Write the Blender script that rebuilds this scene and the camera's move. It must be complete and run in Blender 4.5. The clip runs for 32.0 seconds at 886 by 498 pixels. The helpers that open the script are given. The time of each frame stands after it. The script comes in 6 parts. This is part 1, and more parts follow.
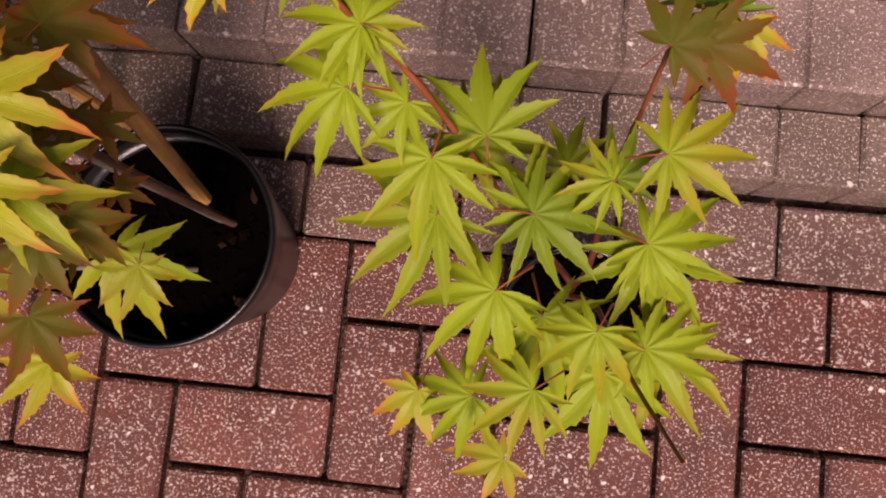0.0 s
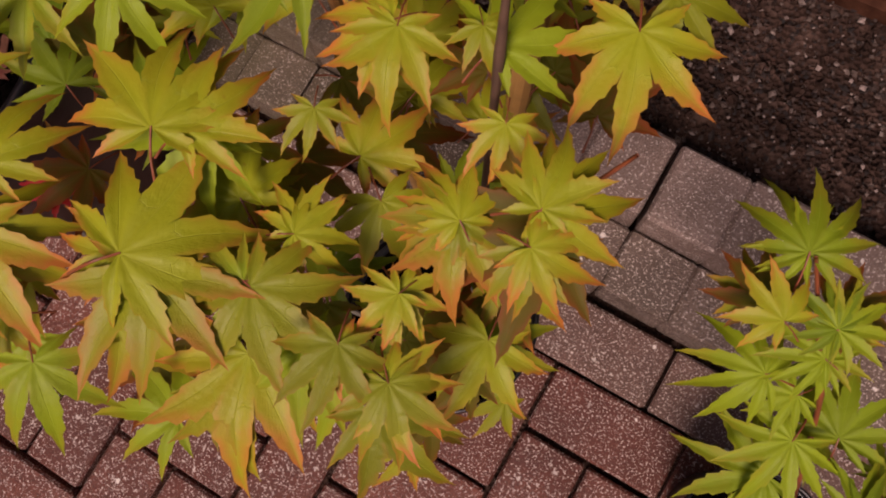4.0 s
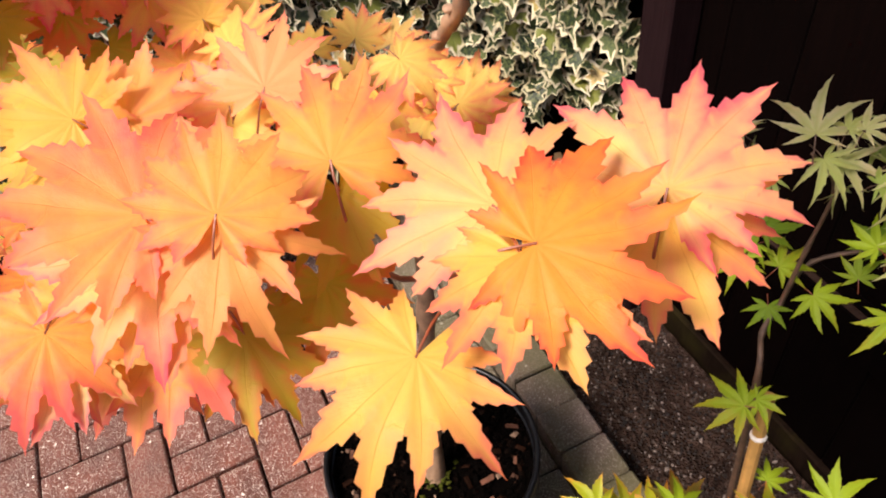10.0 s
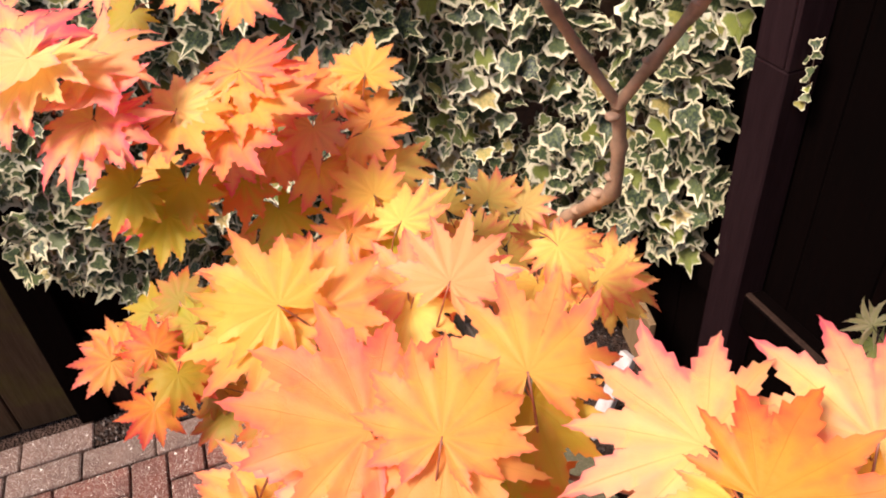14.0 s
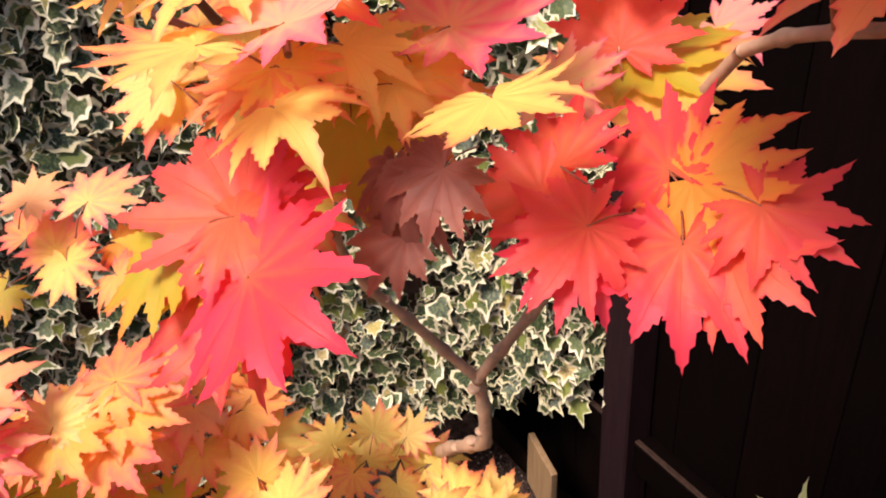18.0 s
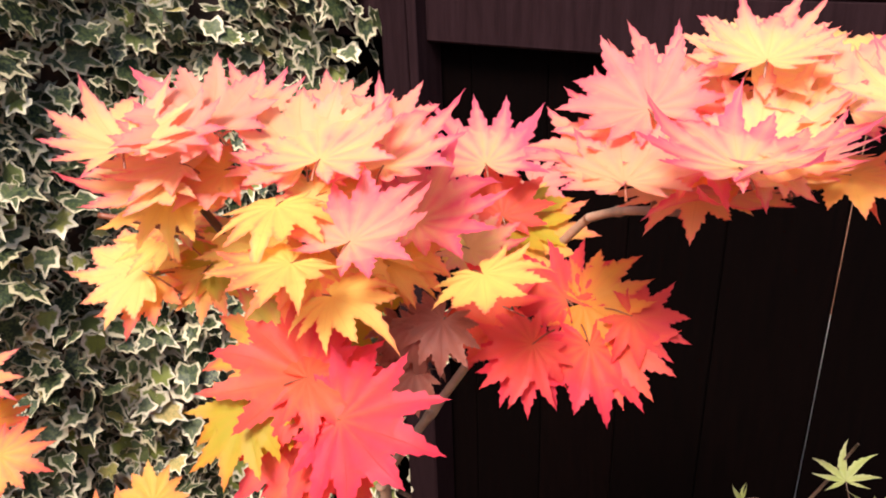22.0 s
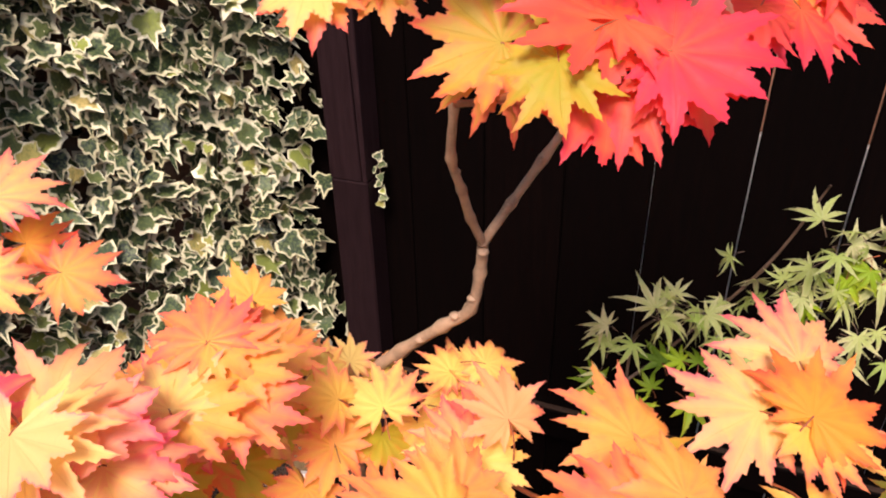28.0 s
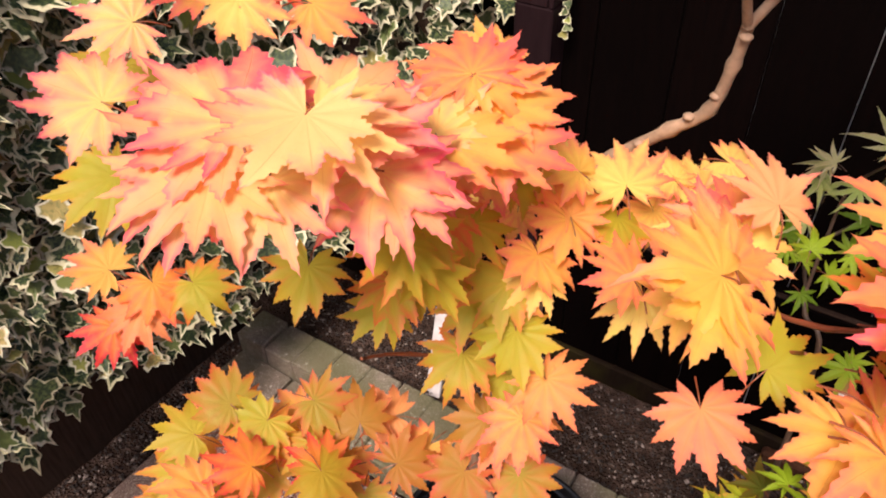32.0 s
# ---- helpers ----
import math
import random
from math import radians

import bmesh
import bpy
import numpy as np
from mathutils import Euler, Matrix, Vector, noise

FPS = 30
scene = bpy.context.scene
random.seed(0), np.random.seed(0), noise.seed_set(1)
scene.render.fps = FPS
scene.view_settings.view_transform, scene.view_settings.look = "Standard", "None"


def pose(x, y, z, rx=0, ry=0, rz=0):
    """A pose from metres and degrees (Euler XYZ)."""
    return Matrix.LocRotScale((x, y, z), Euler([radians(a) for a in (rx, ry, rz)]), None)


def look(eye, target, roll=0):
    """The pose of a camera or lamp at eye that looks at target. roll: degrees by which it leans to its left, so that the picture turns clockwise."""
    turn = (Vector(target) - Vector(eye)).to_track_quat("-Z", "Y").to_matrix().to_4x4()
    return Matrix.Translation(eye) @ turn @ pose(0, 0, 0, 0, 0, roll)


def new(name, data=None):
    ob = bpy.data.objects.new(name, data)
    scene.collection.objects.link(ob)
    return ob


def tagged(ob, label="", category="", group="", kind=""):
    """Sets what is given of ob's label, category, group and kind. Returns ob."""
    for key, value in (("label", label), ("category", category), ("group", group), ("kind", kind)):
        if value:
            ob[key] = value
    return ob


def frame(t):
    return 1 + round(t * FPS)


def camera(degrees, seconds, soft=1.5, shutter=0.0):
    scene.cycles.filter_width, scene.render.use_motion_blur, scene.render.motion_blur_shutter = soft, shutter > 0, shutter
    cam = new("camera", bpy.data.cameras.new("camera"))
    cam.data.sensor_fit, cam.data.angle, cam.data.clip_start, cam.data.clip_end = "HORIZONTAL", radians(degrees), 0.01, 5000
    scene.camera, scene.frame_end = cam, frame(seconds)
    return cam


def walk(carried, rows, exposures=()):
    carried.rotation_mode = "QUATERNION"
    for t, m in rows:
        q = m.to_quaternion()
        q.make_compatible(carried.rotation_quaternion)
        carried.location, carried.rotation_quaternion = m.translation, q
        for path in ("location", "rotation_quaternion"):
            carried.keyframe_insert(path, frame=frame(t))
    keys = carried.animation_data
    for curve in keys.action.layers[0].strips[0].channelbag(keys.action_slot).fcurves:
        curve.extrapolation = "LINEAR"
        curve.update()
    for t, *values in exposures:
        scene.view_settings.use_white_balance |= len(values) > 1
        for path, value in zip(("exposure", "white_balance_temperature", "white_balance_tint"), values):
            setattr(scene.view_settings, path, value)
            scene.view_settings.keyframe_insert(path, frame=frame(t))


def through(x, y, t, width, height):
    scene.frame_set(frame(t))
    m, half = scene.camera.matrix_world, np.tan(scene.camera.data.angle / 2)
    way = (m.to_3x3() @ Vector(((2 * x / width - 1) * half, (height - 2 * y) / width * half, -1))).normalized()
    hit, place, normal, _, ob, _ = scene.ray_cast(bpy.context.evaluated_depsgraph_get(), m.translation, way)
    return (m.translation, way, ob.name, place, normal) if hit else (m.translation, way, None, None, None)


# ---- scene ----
cam = camera(62.0, 32.0, soft=2.0)
PATH = [
    (0, (0.024, 0.062, 0.952), (-0.077, 0.269, -1.035), -20.2),
    (0.5, (0.009, 0.069, 0.965), (-0.076, 0.309, -1.019), -10.7),
    (1, (-0.037, 0.082, 0.975), (-0.141, 0.323, -1.007), -8.5),
    (1.5, (-0.085, 0.087, 0.985), (-0.219, 0.327, -0.996), -9.8),
    (2, (-0.125, 0.086, 0.995), (-0.292, 0.33, -0.983), -11.7),
    (2.5, (-0.149, 0.09, 0.998), (-0.354, 0.346, -0.975), -13.2),
    (3, (-0.173, 0.09, 0.996), (-0.396, 0.334, -0.976), -14.4),
    (3.5, (-0.192, 0.09, 1.021), (-0.468, 0.339, -0.944), -17.5),
    (5.5, (-0.14, 0.051, 1.32), (-0.592, 0.352, -0.605), -29.9),
    (6, (-0.117, 0.053, 1.389), (-0.607, 0.459, -0.507), -21.5),
    (6.5, (-0.122, 0.072, 1.435), (-0.718, 0.538, -0.417), -16.2),
    (7, (-0.132, 0.069, 1.47), (-0.844, 0.604, -0.32), -13.5),
    (7.5, (-0.201, 0.04, 1.525), (-1.087, 0.583, -0.184), -12.3),
    (8, (-0.282, 0.006, 1.559), (-1.354, 0.511, -0.052), -9.8),
    (8.5, (-0.315, -0.036, 1.582), (-1.484, 0.432, 0.027), -8.5),
    (9, (-0.314, -0.056, 1.601), (-1.529, 0.436, 0.091), -7.7),
    (9.5, (-0.304, -0.076, 1.613), (-1.553, 0.419, 0.131), -7.0),
    (10, (-0.295, -0.094, 1.628), (-1.61, 0.391, 0.201), -7.3),
    (10.5, (-0.286, -0.101, 1.642), (-1.654, 0.378, 0.263), -7.4),
    (11, (-0.287, -0.118, 1.659), (-1.723, 0.347, 0.347), -7.3),
    (11.5, (-0.297, -0.14, 1.669), (-1.775, 0.303, 0.396), -6.8),
    (12, (-0.309, -0.153, 1.677), (-1.822, 0.269, 0.438), -6.5),
    (12.5, (-0.32, -0.159, 1.685), (-1.843, 0.27, 0.461), -5.9),
    (13, (-0.332, -0.156, 1.687), (-1.854, 0.286, 0.468), -5.7),
    (13.5, (-0.343, -0.151, 1.686), (-1.867, 0.295, 0.47), -5.5),
    (15.5, (-0.389, -0.185, 1.751), (-1.833, 0.398, 0.496), -4.1),
    (16, (-0.402, -0.171, 1.76), (-1.874, 0.472, 0.568), -3.8),
    (16.5, (-0.401, -0.146, 1.777), (-1.884, 0.547, 0.629), -3.5),
    (17, (-0.403, -0.129, 1.791), (-1.87, 0.632, 0.664), -3.3),
    (17.5, (-0.378, -0.109, 1.823), (-1.899, 0.659, 0.776), -4.1),
    (18, (-0.37, -0.112, 1.825), (-1.918, 0.682, 0.839), -4.7),
    (18.5, (-0.349, -0.114, 1.844), (-1.917, 0.736, 0.939), -5.6),
    (19, (-0.332, -0.118, 1.857), (-1.893, 0.782, 0.99), -5.3),
    (19.5, (-0.317, -0.12, 1.862), (-1.888, 0.814, 1.049), -4.6),
    (20, (-0.303, -0.123, 1.875), (-1.868, 0.83, 1.073), -4.6),
    (20.5, (-0.284, -0.112, 1.879), (-1.866, 0.828, 1.094), -2.7),
    (21, (-0.289, -0.13, 1.892), (-1.812, 0.926, 1.141), -2.4),
    (21.5, (-0.333, -0.23, 1.904), (-1.665, 1.06, 1.154), -4.0),
    (22, (-0.367, -0.282, 1.918), (-1.529, 1.143, 1.131), -2.0),
    (22.5, (-0.366, -0.291, 1.918), (-1.531, 1.13, 1.127), -0.9),
    (23, (-0.414, -0.348, 1.913), (-1.328, 1.252, 1.135), -2.1),
    (23.5, (-0.489, -0.403, 1.909), (-1.207, 1.294, 1.132), -0.5),
    (24, (-0.516, -0.445, 1.905), (-1.14, 1.295, 1.142), -0.4),
    (24.5, (-0.528, -0.463, 1.898), (-1.098, 1.285, 1.112), 0.3),
    (25, (-0.53, -0.469, 1.882), (-1.071, 1.258, 1.03), -0.4),
    (25.5, (-0.546, -0.471, 1.883), (-1.16, 1.24, 1.049), -0.4),
    (27.5, (-0.572, -0.449, 1.823), (-1.241, 1.161, 0.842), -1.3),
    (28, (-0.58, -0.451, 1.794), (-1.248, 1.124, 0.757), -1.5),
    (28.5, (-0.595, -0.462, 1.772), (-1.284, 1.059, 0.671), -2.0),
    (29, (-0.615, -0.468, 1.759), (-1.341, 1.013, 0.629), -1.5),
    (29.5, (-0.622, -0.487, 1.76), (-1.37, 0.975, 0.619), -0.7),
    (30, (-0.637, -0.505, 1.755), (-1.403, 0.934, 0.596), 0.1),
    (30.5, (-0.646, -0.513, 1.739), (-1.424, 0.887, 0.541), 0.2),
    (31, (-0.659, -0.523, 1.724), (-1.453, 0.835, 0.489), 0.3),
    (31.5, (-0.664, -0.523, 1.708), (-1.499, 0.779, 0.44), -1.0),
    (32, (-0.664, -0.516, 1.699), (-1.525, 0.742, 0.405), -1.7),
]
walk(cam, [(t, look(eye, target, roll)) for t, eye, target, roll in PATH], [(0, 0.0, 7300, 40), (1.5, -0.1, 7300, 41), (3.5, -0.55, 7300, 37), (6, -0.08, 7300, 30), (8, 0.6, 6900, 15), (10, 0.75, 6700, 13), (18, 0.85, 6600, 16), (21, 0.8, 6500, 16), (24, 0.85, 6400, 15), (32, 0.68, 6500, 13)])

# ---- light and exposure ----
world = bpy.data.worlds.new("world")
scene.world = world
world.use_nodes = True
wn = world.node_tree.nodes
sky = wn.new("ShaderNodeTexSky")
sky.sky_type, sky.sun_disc = "NISHITA", False
SUN_EL, SUN_AZ = 54.0, 171.0
sky.sun_elevation, sky.sun_rotation = radians(SUN_EL), radians(SUN_AZ)
sky.air_density, sky.dust_density = 1.0, 3.0
world.node_tree.links.new(sky.outputs[0], wn["Background"].inputs[0])
wn["Background"].inputs[1].default_value = 0.12
sun = new("sun", bpy.data.lights.new("sun", "SUN"))
sun.data.energy, sun.data.angle, sun.data.color = 4.2, radians(20), (1.0, 0.90, 0.80)
sa, se = radians(SUN_AZ), radians(SUN_EL)
sun.matrix_world = look((0, 0, 6), Vector((0, 0, 6)) - Vector((math.sin(sa) * math.cos(se), math.cos(sa) * math.cos(se), math.sin(se))))


# ---- materials ----
def material(name, build):
    m = bpy.data.materials.new(name)
    m.use_nodes = True
    t = m.node_tree
    build(t, t.nodes["Principled BSDF"], t.nodes["Material Output"])
    return m


def node(t, kind, **values):
    n = t.nodes.new(kind)
    for key, value in values.items():
        if key in n.inputs:
            n.inputs[key].default_value = value
    return n


def ramp(t, source, stops):
    n = t.nodes.new("ShaderNodeValToRGB")
    e = n.color_ramp.elements
    while len(e) < len(stops):
        e.new(0.5)
    for el, (pos, col) in zip(e, stops):
        el.position = pos
        el.color = (*col, 1) if len(col) == 3 else col
    t.links.new(source, n.inputs[0])
    return n.outputs[0]


def mix(t, a, b, fac, how="MIX"):
    n = t.nodes.new("ShaderNodeMix")
    n.data_type, n.blend_type = "RGBA", how
    for slot, value in ((0, fac), (6, a), (7, b)):
        if isinstance(value, bpy.types.NodeSocket):
            t.links.new(value, n.inputs[slot])
        else:
            n.inputs[slot].default_value = value if slot == 0 else (*value, 1)
    return n.outputs[2]


def calc(t, op, a, b=0.5, clamp=False):
    n = t.nodes.new("ShaderNodeMath")
    n.operation, n.use_clamp = op, clamp
    for slot, value in ((0, a), (1, b)):
        if isinstance(value, bpy.types.NodeSocket):
            t.links.new(value, n.inputs[slot])
        else:
            n.inputs[slot].default_value = value
    return n.outputs[0]


def noise_tex(t, scale, detail=4.0, rough=0.6, coords=None):
    n = node(t, "ShaderNodeTexNoise", Scale=scale, Detail=detail, Roughness=rough)
    if coords is not None:
        t.links.new(coords, n.inputs["Vector"])
    return n.outputs[0]


def where(t, shift=True):
    """Object-space coordinates in metres, moved apart from piece to piece."""
    c = t.nodes.new("ShaderNodeNewGeometry").outputs["Position"]
    return c


def bump(t, p, height, strength=0.5, distance=0.004):
    n = node(t, "ShaderNodeBump", Strength=strength, Distance=distance)
    t.links.new(height, n.inputs["Height"])
    t.links.new(n.outputs[0], p.inputs["Normal"])


def rnd(t):
    return t.nodes.new("ShaderNodeObjectInfo").outputs["Random"]


def paver_mat(name, dark, light, moss=0.0):
    def build(t, p, out):
        pos = where(t)
        base = ramp(t, rnd(t), [(0, dark), (1, light)])
        stain = noise_tex(t, 9, 5, 0.65, pos)
        base = mix(t, base, tuple(c * 0.55 for c in dark), ramp(t, stain, [(0.36, (0, 0, 0)), (0.66, (0.9, 0.9, 0.9))]))
        fine = noise_tex(t, 420, 3, 0.7, pos)
        base = mix(t, base, tuple(c * 0.4 for c in dark), ramp(t, fine, [(0.34, (1, 1, 1)), (0.54, (0, 0, 0))]))
        grit = noise_tex(t, 330, 2, 0.6, pos)
        speck = ramp(t, grit, [(0.575, (0, 0, 0)), (0.635, (1, 1, 1))])
        base = mix(t, base, (0.68, 0.59, 0.53), calc(t, "MULTIPLY", speck, 0.9))
        warp = node(t, "ShaderNodeTexNoise", Scale=90.0, Detail=2.0)
        t.links.new(pos, warp.inputs["Vector"])
        shove = t.nodes.new("ShaderNodeVectorMath")
        shove.operation = "MULTIPLY_ADD"
        t.links.new(warp.outputs["Color"], shove.inputs[0])
        shove.inputs[1].default_value = (0.012, 0.012, 0.012)
        t.links.new(pos, shove.inputs[2])
        v2 = node(t, "ShaderNodeTexVoronoi", Scale=66.0, Randomness=1.0)
        t.links.new(shove.outputs[0], v2.inputs["Vector"])
        big = calc(t, "MULTIPLY", ramp(t, v2.outputs["Distance"], [(0.16, (1, 1, 1)), (0.25, (0, 0, 0))]),
                   ramp(t, v2.outputs["Color"], [(0.74, (0, 0, 0)), (0.8, (1, 1, 1))]))
        base = mix(t, base, (0.8, 0.74, 0.68), big)
        if moss:
            mm = noise_tex(t, 5, 4, 0.6, pos)
            far = node(t, "ShaderNodeMapRange", **{"From Min": -0.35, "From Max": -0.85, "To Min": 0.12, "To Max": 1.0})
            sx = t.nodes.new("ShaderNodeSeparateXYZ")
            t.links.new(pos, sx.inputs[0])
            t.links.new(sx.outputs[0], far.inputs["Value"])
            grown = calc(t, "MULTIPLY", ramp(t, mm, [(0.22, (0, 0, 0)), (0.55, (1, 1, 1))]), far.outputs[0])
            base = mix(t, base, (0.085, 0.085, 0.028), calc(t, "MULTIPLY", grown, moss))
        t.links.new(base, p.inputs["Base Color"])
        r = ramp(t, noise_tex(t, 14, 4, 0.6, pos), [(0.35, (0.36, 0.36, 0.36)), (0.65, (0.72, 0.72, 0.72))])
        t.links.new(r, p.inputs["Roughness"])
        bump(t, p, calc(t, "ADD", fine, calc(t, "MULTIPLY", speck, 0.5)), 0.6, 0.003)
    return material(name, build)


RED = paver_mat("red_paver", (0.135, 0.032, 0.018), (0.215, 0.060, 0.036))
GREY = paver_mat("grey_paver", (0.148, 0.077, 0.057), (0.212, 0.118, 0.091))
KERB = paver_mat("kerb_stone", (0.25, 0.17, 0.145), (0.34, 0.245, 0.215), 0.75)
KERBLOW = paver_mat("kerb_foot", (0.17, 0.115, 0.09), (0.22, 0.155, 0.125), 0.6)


def soil_build(t, p, out):
    pos = where(t)
    a = noise_tex(t, 22, 6, 0.7, pos)
    col = ramp(t, a, [(0.3, (0.014, 0.008, 0.006)), (0.52, (0.05, 0.029, 0.022)), (0.72, (0.12, 0.076, 0.06))])
    v = node(t, "ShaderNodeTexVoronoi", Scale=120.0)
    t.links.new(pos, v.inputs["Vector"])
    crumb = ramp(t, v.outputs["Color"], [(0.7, (0, 0, 0)), (0.8, (1, 1, 1))])
    col = mix(t, col, (0.06, 0.042, 0.034), calc(t, "MULTIPLY", crumb, 0.5))
    t.links.new(col, p.inputs["Base Color"])
    p.inputs["Roughness"].default_value = 0.9
    p.inputs["Specular IOR Level"].default_value = 0.1
    bump(t, p, calc(t, "ADD", v.outputs["Distance"], a), 1.0, 0.012)


SOIL = material("dark_soil", soil_build)


def crumb_build(t, p, out):
    r = t.nodes.new("ShaderNodeNewGeometry").outputs["Random Per Island"]
    t.links.new(ramp(t, r, [(0, (0.006, 0.0035, 0.0028)), (0.5, (0.024, 0.013, 0.010)), (0.8, (0.10, 0.07, 0.056)), (1, (0.34, 0.27, 0.24))]), p.inputs["Base Color"])
    p.inputs["Roughness"].default_value = 0.6
    bump(t, p, noise_tex(t, 300, 3), 0.5, 0.003)


CRUMB = material("soil_crumbs", crumb_build)


def bark_build(t, p, out):
    r = t.nodes.new("ShaderNodeNewGeometry").outputs["Random Per Island"]
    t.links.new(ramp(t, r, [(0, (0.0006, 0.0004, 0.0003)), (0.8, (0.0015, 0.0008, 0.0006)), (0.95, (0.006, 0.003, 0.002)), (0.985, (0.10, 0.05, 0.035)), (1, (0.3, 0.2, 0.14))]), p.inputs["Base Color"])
    p.inputs["Roughness"].default_value = 0.6
    p.inputs["Specular IOR Level"].default_value = 0.02
    bump(t, p, noise_tex(t, 300, 3), 0.5, 0.003)


# chips nearly black: shade inside the pots is put into their colour
CHIPS = material("shaded_bark_chips", bark_build)


def wood_mat(name, low, high, rough=0.6, moss=0.0):
    def build(t, p, out):
        mp = t.nodes.new("ShaderNodeMapping")
        mp.inputs["Scale"].default_value = (18, 18, 1.4)
        t.links.new(where(t), mp.inputs["Vector"])
        g = noise_tex(t, 6, 6, 0.7, mp.outputs[0])
        col = ramp(t, g, [(0.3, low), (0.7, high)])
        col = mix(t, col, tuple(c * 0.5 for c in low), calc(t, "MULTIPLY", rnd(t), 0.5))
        s = noise_tex(t, 3, 4, 0.6, where(t))
        if moss:
            col = mix(t, col, (0.09, 0.085, 0.012), calc(t, "MULTIPLY", ramp(t, s, [(0.48, (0, 0, 0)), (0.7, (1, 1, 1))]), moss))
        t.links.new(col, p.inputs["Base Color"])
        p.inputs["Roughness"].default_value = rough
        bump(t, p, g, 0.35, 0.004)
        p.inputs["Specular IOR Level"].default_value = 0.03
    return material(name, build)


# Far below real brown stain: the fence's deep, crushed darks are put into the colour.
FENCE = wood_mat("stained_fence_wood_darkened", (0.0010, 0.00035, 0.0003), (0.0030, 0.0010, 0.0008), 0.8)
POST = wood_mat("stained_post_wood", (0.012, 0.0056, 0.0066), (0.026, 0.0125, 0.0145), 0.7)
GRAVELBOARD = wood_mat("damp_gravel_board", (0.010, 0.006, 0.004), (0.026, 0.015, 0.010), 0.85, 0.25)
OLDWOOD = wood_mat("mossy_old_wood", (0.045, 0.027, 0.016), (0.10, 0.066, 0.042), 0.8, 0.6)
# Lit rail edges: the light and dust on top are put into the colour.
RAILEDGE = wood_mat("dusty_lit_rail_top", (0.022, 0.012, 0.009), (0.055, 0.032, 0.024), 0.85)
WALLFOOT = wood_mat("worn_brown_board", (0.03, 0.018, 0.013), (0.07, 0.043, 0.032), 0.85)
OLDTAN = wood_mat("weathered_tan_wood", (0.20, 0.12, 0.06), (0.32, 0.21, 0.12), 0.75)


def plain(name, colour, rough=0.5, metal=0.0, grain=0.0, scale=60):
    def build(t, p, out):
        n = noise_tex(t, scale, 5, 0.6, where(t))
        t.links.new(ramp(t, n, [(0.3, tuple(c * (1 - grain) for c in colour)), (0.7, tuple(min(1, c * (1 + grain)) for c in colour))]), p.inputs["Base Color"])
        p.inputs["Roughness"].default_value, p.inputs["Metallic"].default_value = rough, metal
        if rough >= 0.85:
            p.inputs["Specular IOR Level"].default_value = 0.02
        bump(t, p, n, 0.25, 0.002)
    return material(name, build)


POT = plain("black_pot_plastic", (0.004, 0.004, 0.005), 0.3, 0, 0.3)
BARK = plain("maple_bark", (0.30, 0.185, 0.115), 0.7, 0, 0.4, 45)
TWIG = plain("dark_twig", (0.09, 0.05, 0.032), 0.6, 0, 0.4, 60)
REDTWIG = plain("red_twig", (0.23, 0.062, 0.025), 0.45, 0, 0.3, 60)
CANE = plain("bamboo_cane", (0.42, 0.23, 0.07), 0.45, 0, 0.35, 25)
GREYCANE = plain("weathered_cane", (0.15, 0.14, 0.11), 0.6, 0, 0.35, 25)
TIE = plain("white_tie", (0.8, 0.75, 0.72), 0.6, 0, 0.1)
WHITEWOOD = plain("white_painted_wood", (0.46, 0.41, 0.40), 0.7, 0, 0.25, 30)
PLINTH = plain("brick_edging", (0.055, 0.023, 0.014), 0.85, 0, 0.5, 40)
MOSS = plain("green_moss", (0.04, 0.05, 0.006), 0.9, 0, 0.5, 90)
BASEMOSS = plain("bright_moss", (0.038, 0.043, 0.007), 0.9, 0, 0.5, 120)
# Compost and brown chips: the crown's shade over the pots is in the colour.
POTSOIL = plain("shaded_compost", (0.001, 0.0006, 0.0005), 0.95, 0, 0.5, 90)
BARKCHIP = plain("brown_bark_chip", (0.012, 0.005, 0.003), 0.85, 0, 0.5, 80)
PALECHIP = plain("pale_wood_chip", (0.10, 0.045, 0.03), 0.85, 0, 0.4, 80)
DAYLIGHT = plain("bright_plaster_wall", (0.75, 0.7, 0.66), 0.8, 0, 0.1)
BRICKWALL = plain("red_brick_beyond", (0.35, 0.16, 0.1), 0.8, 0, 0.2)


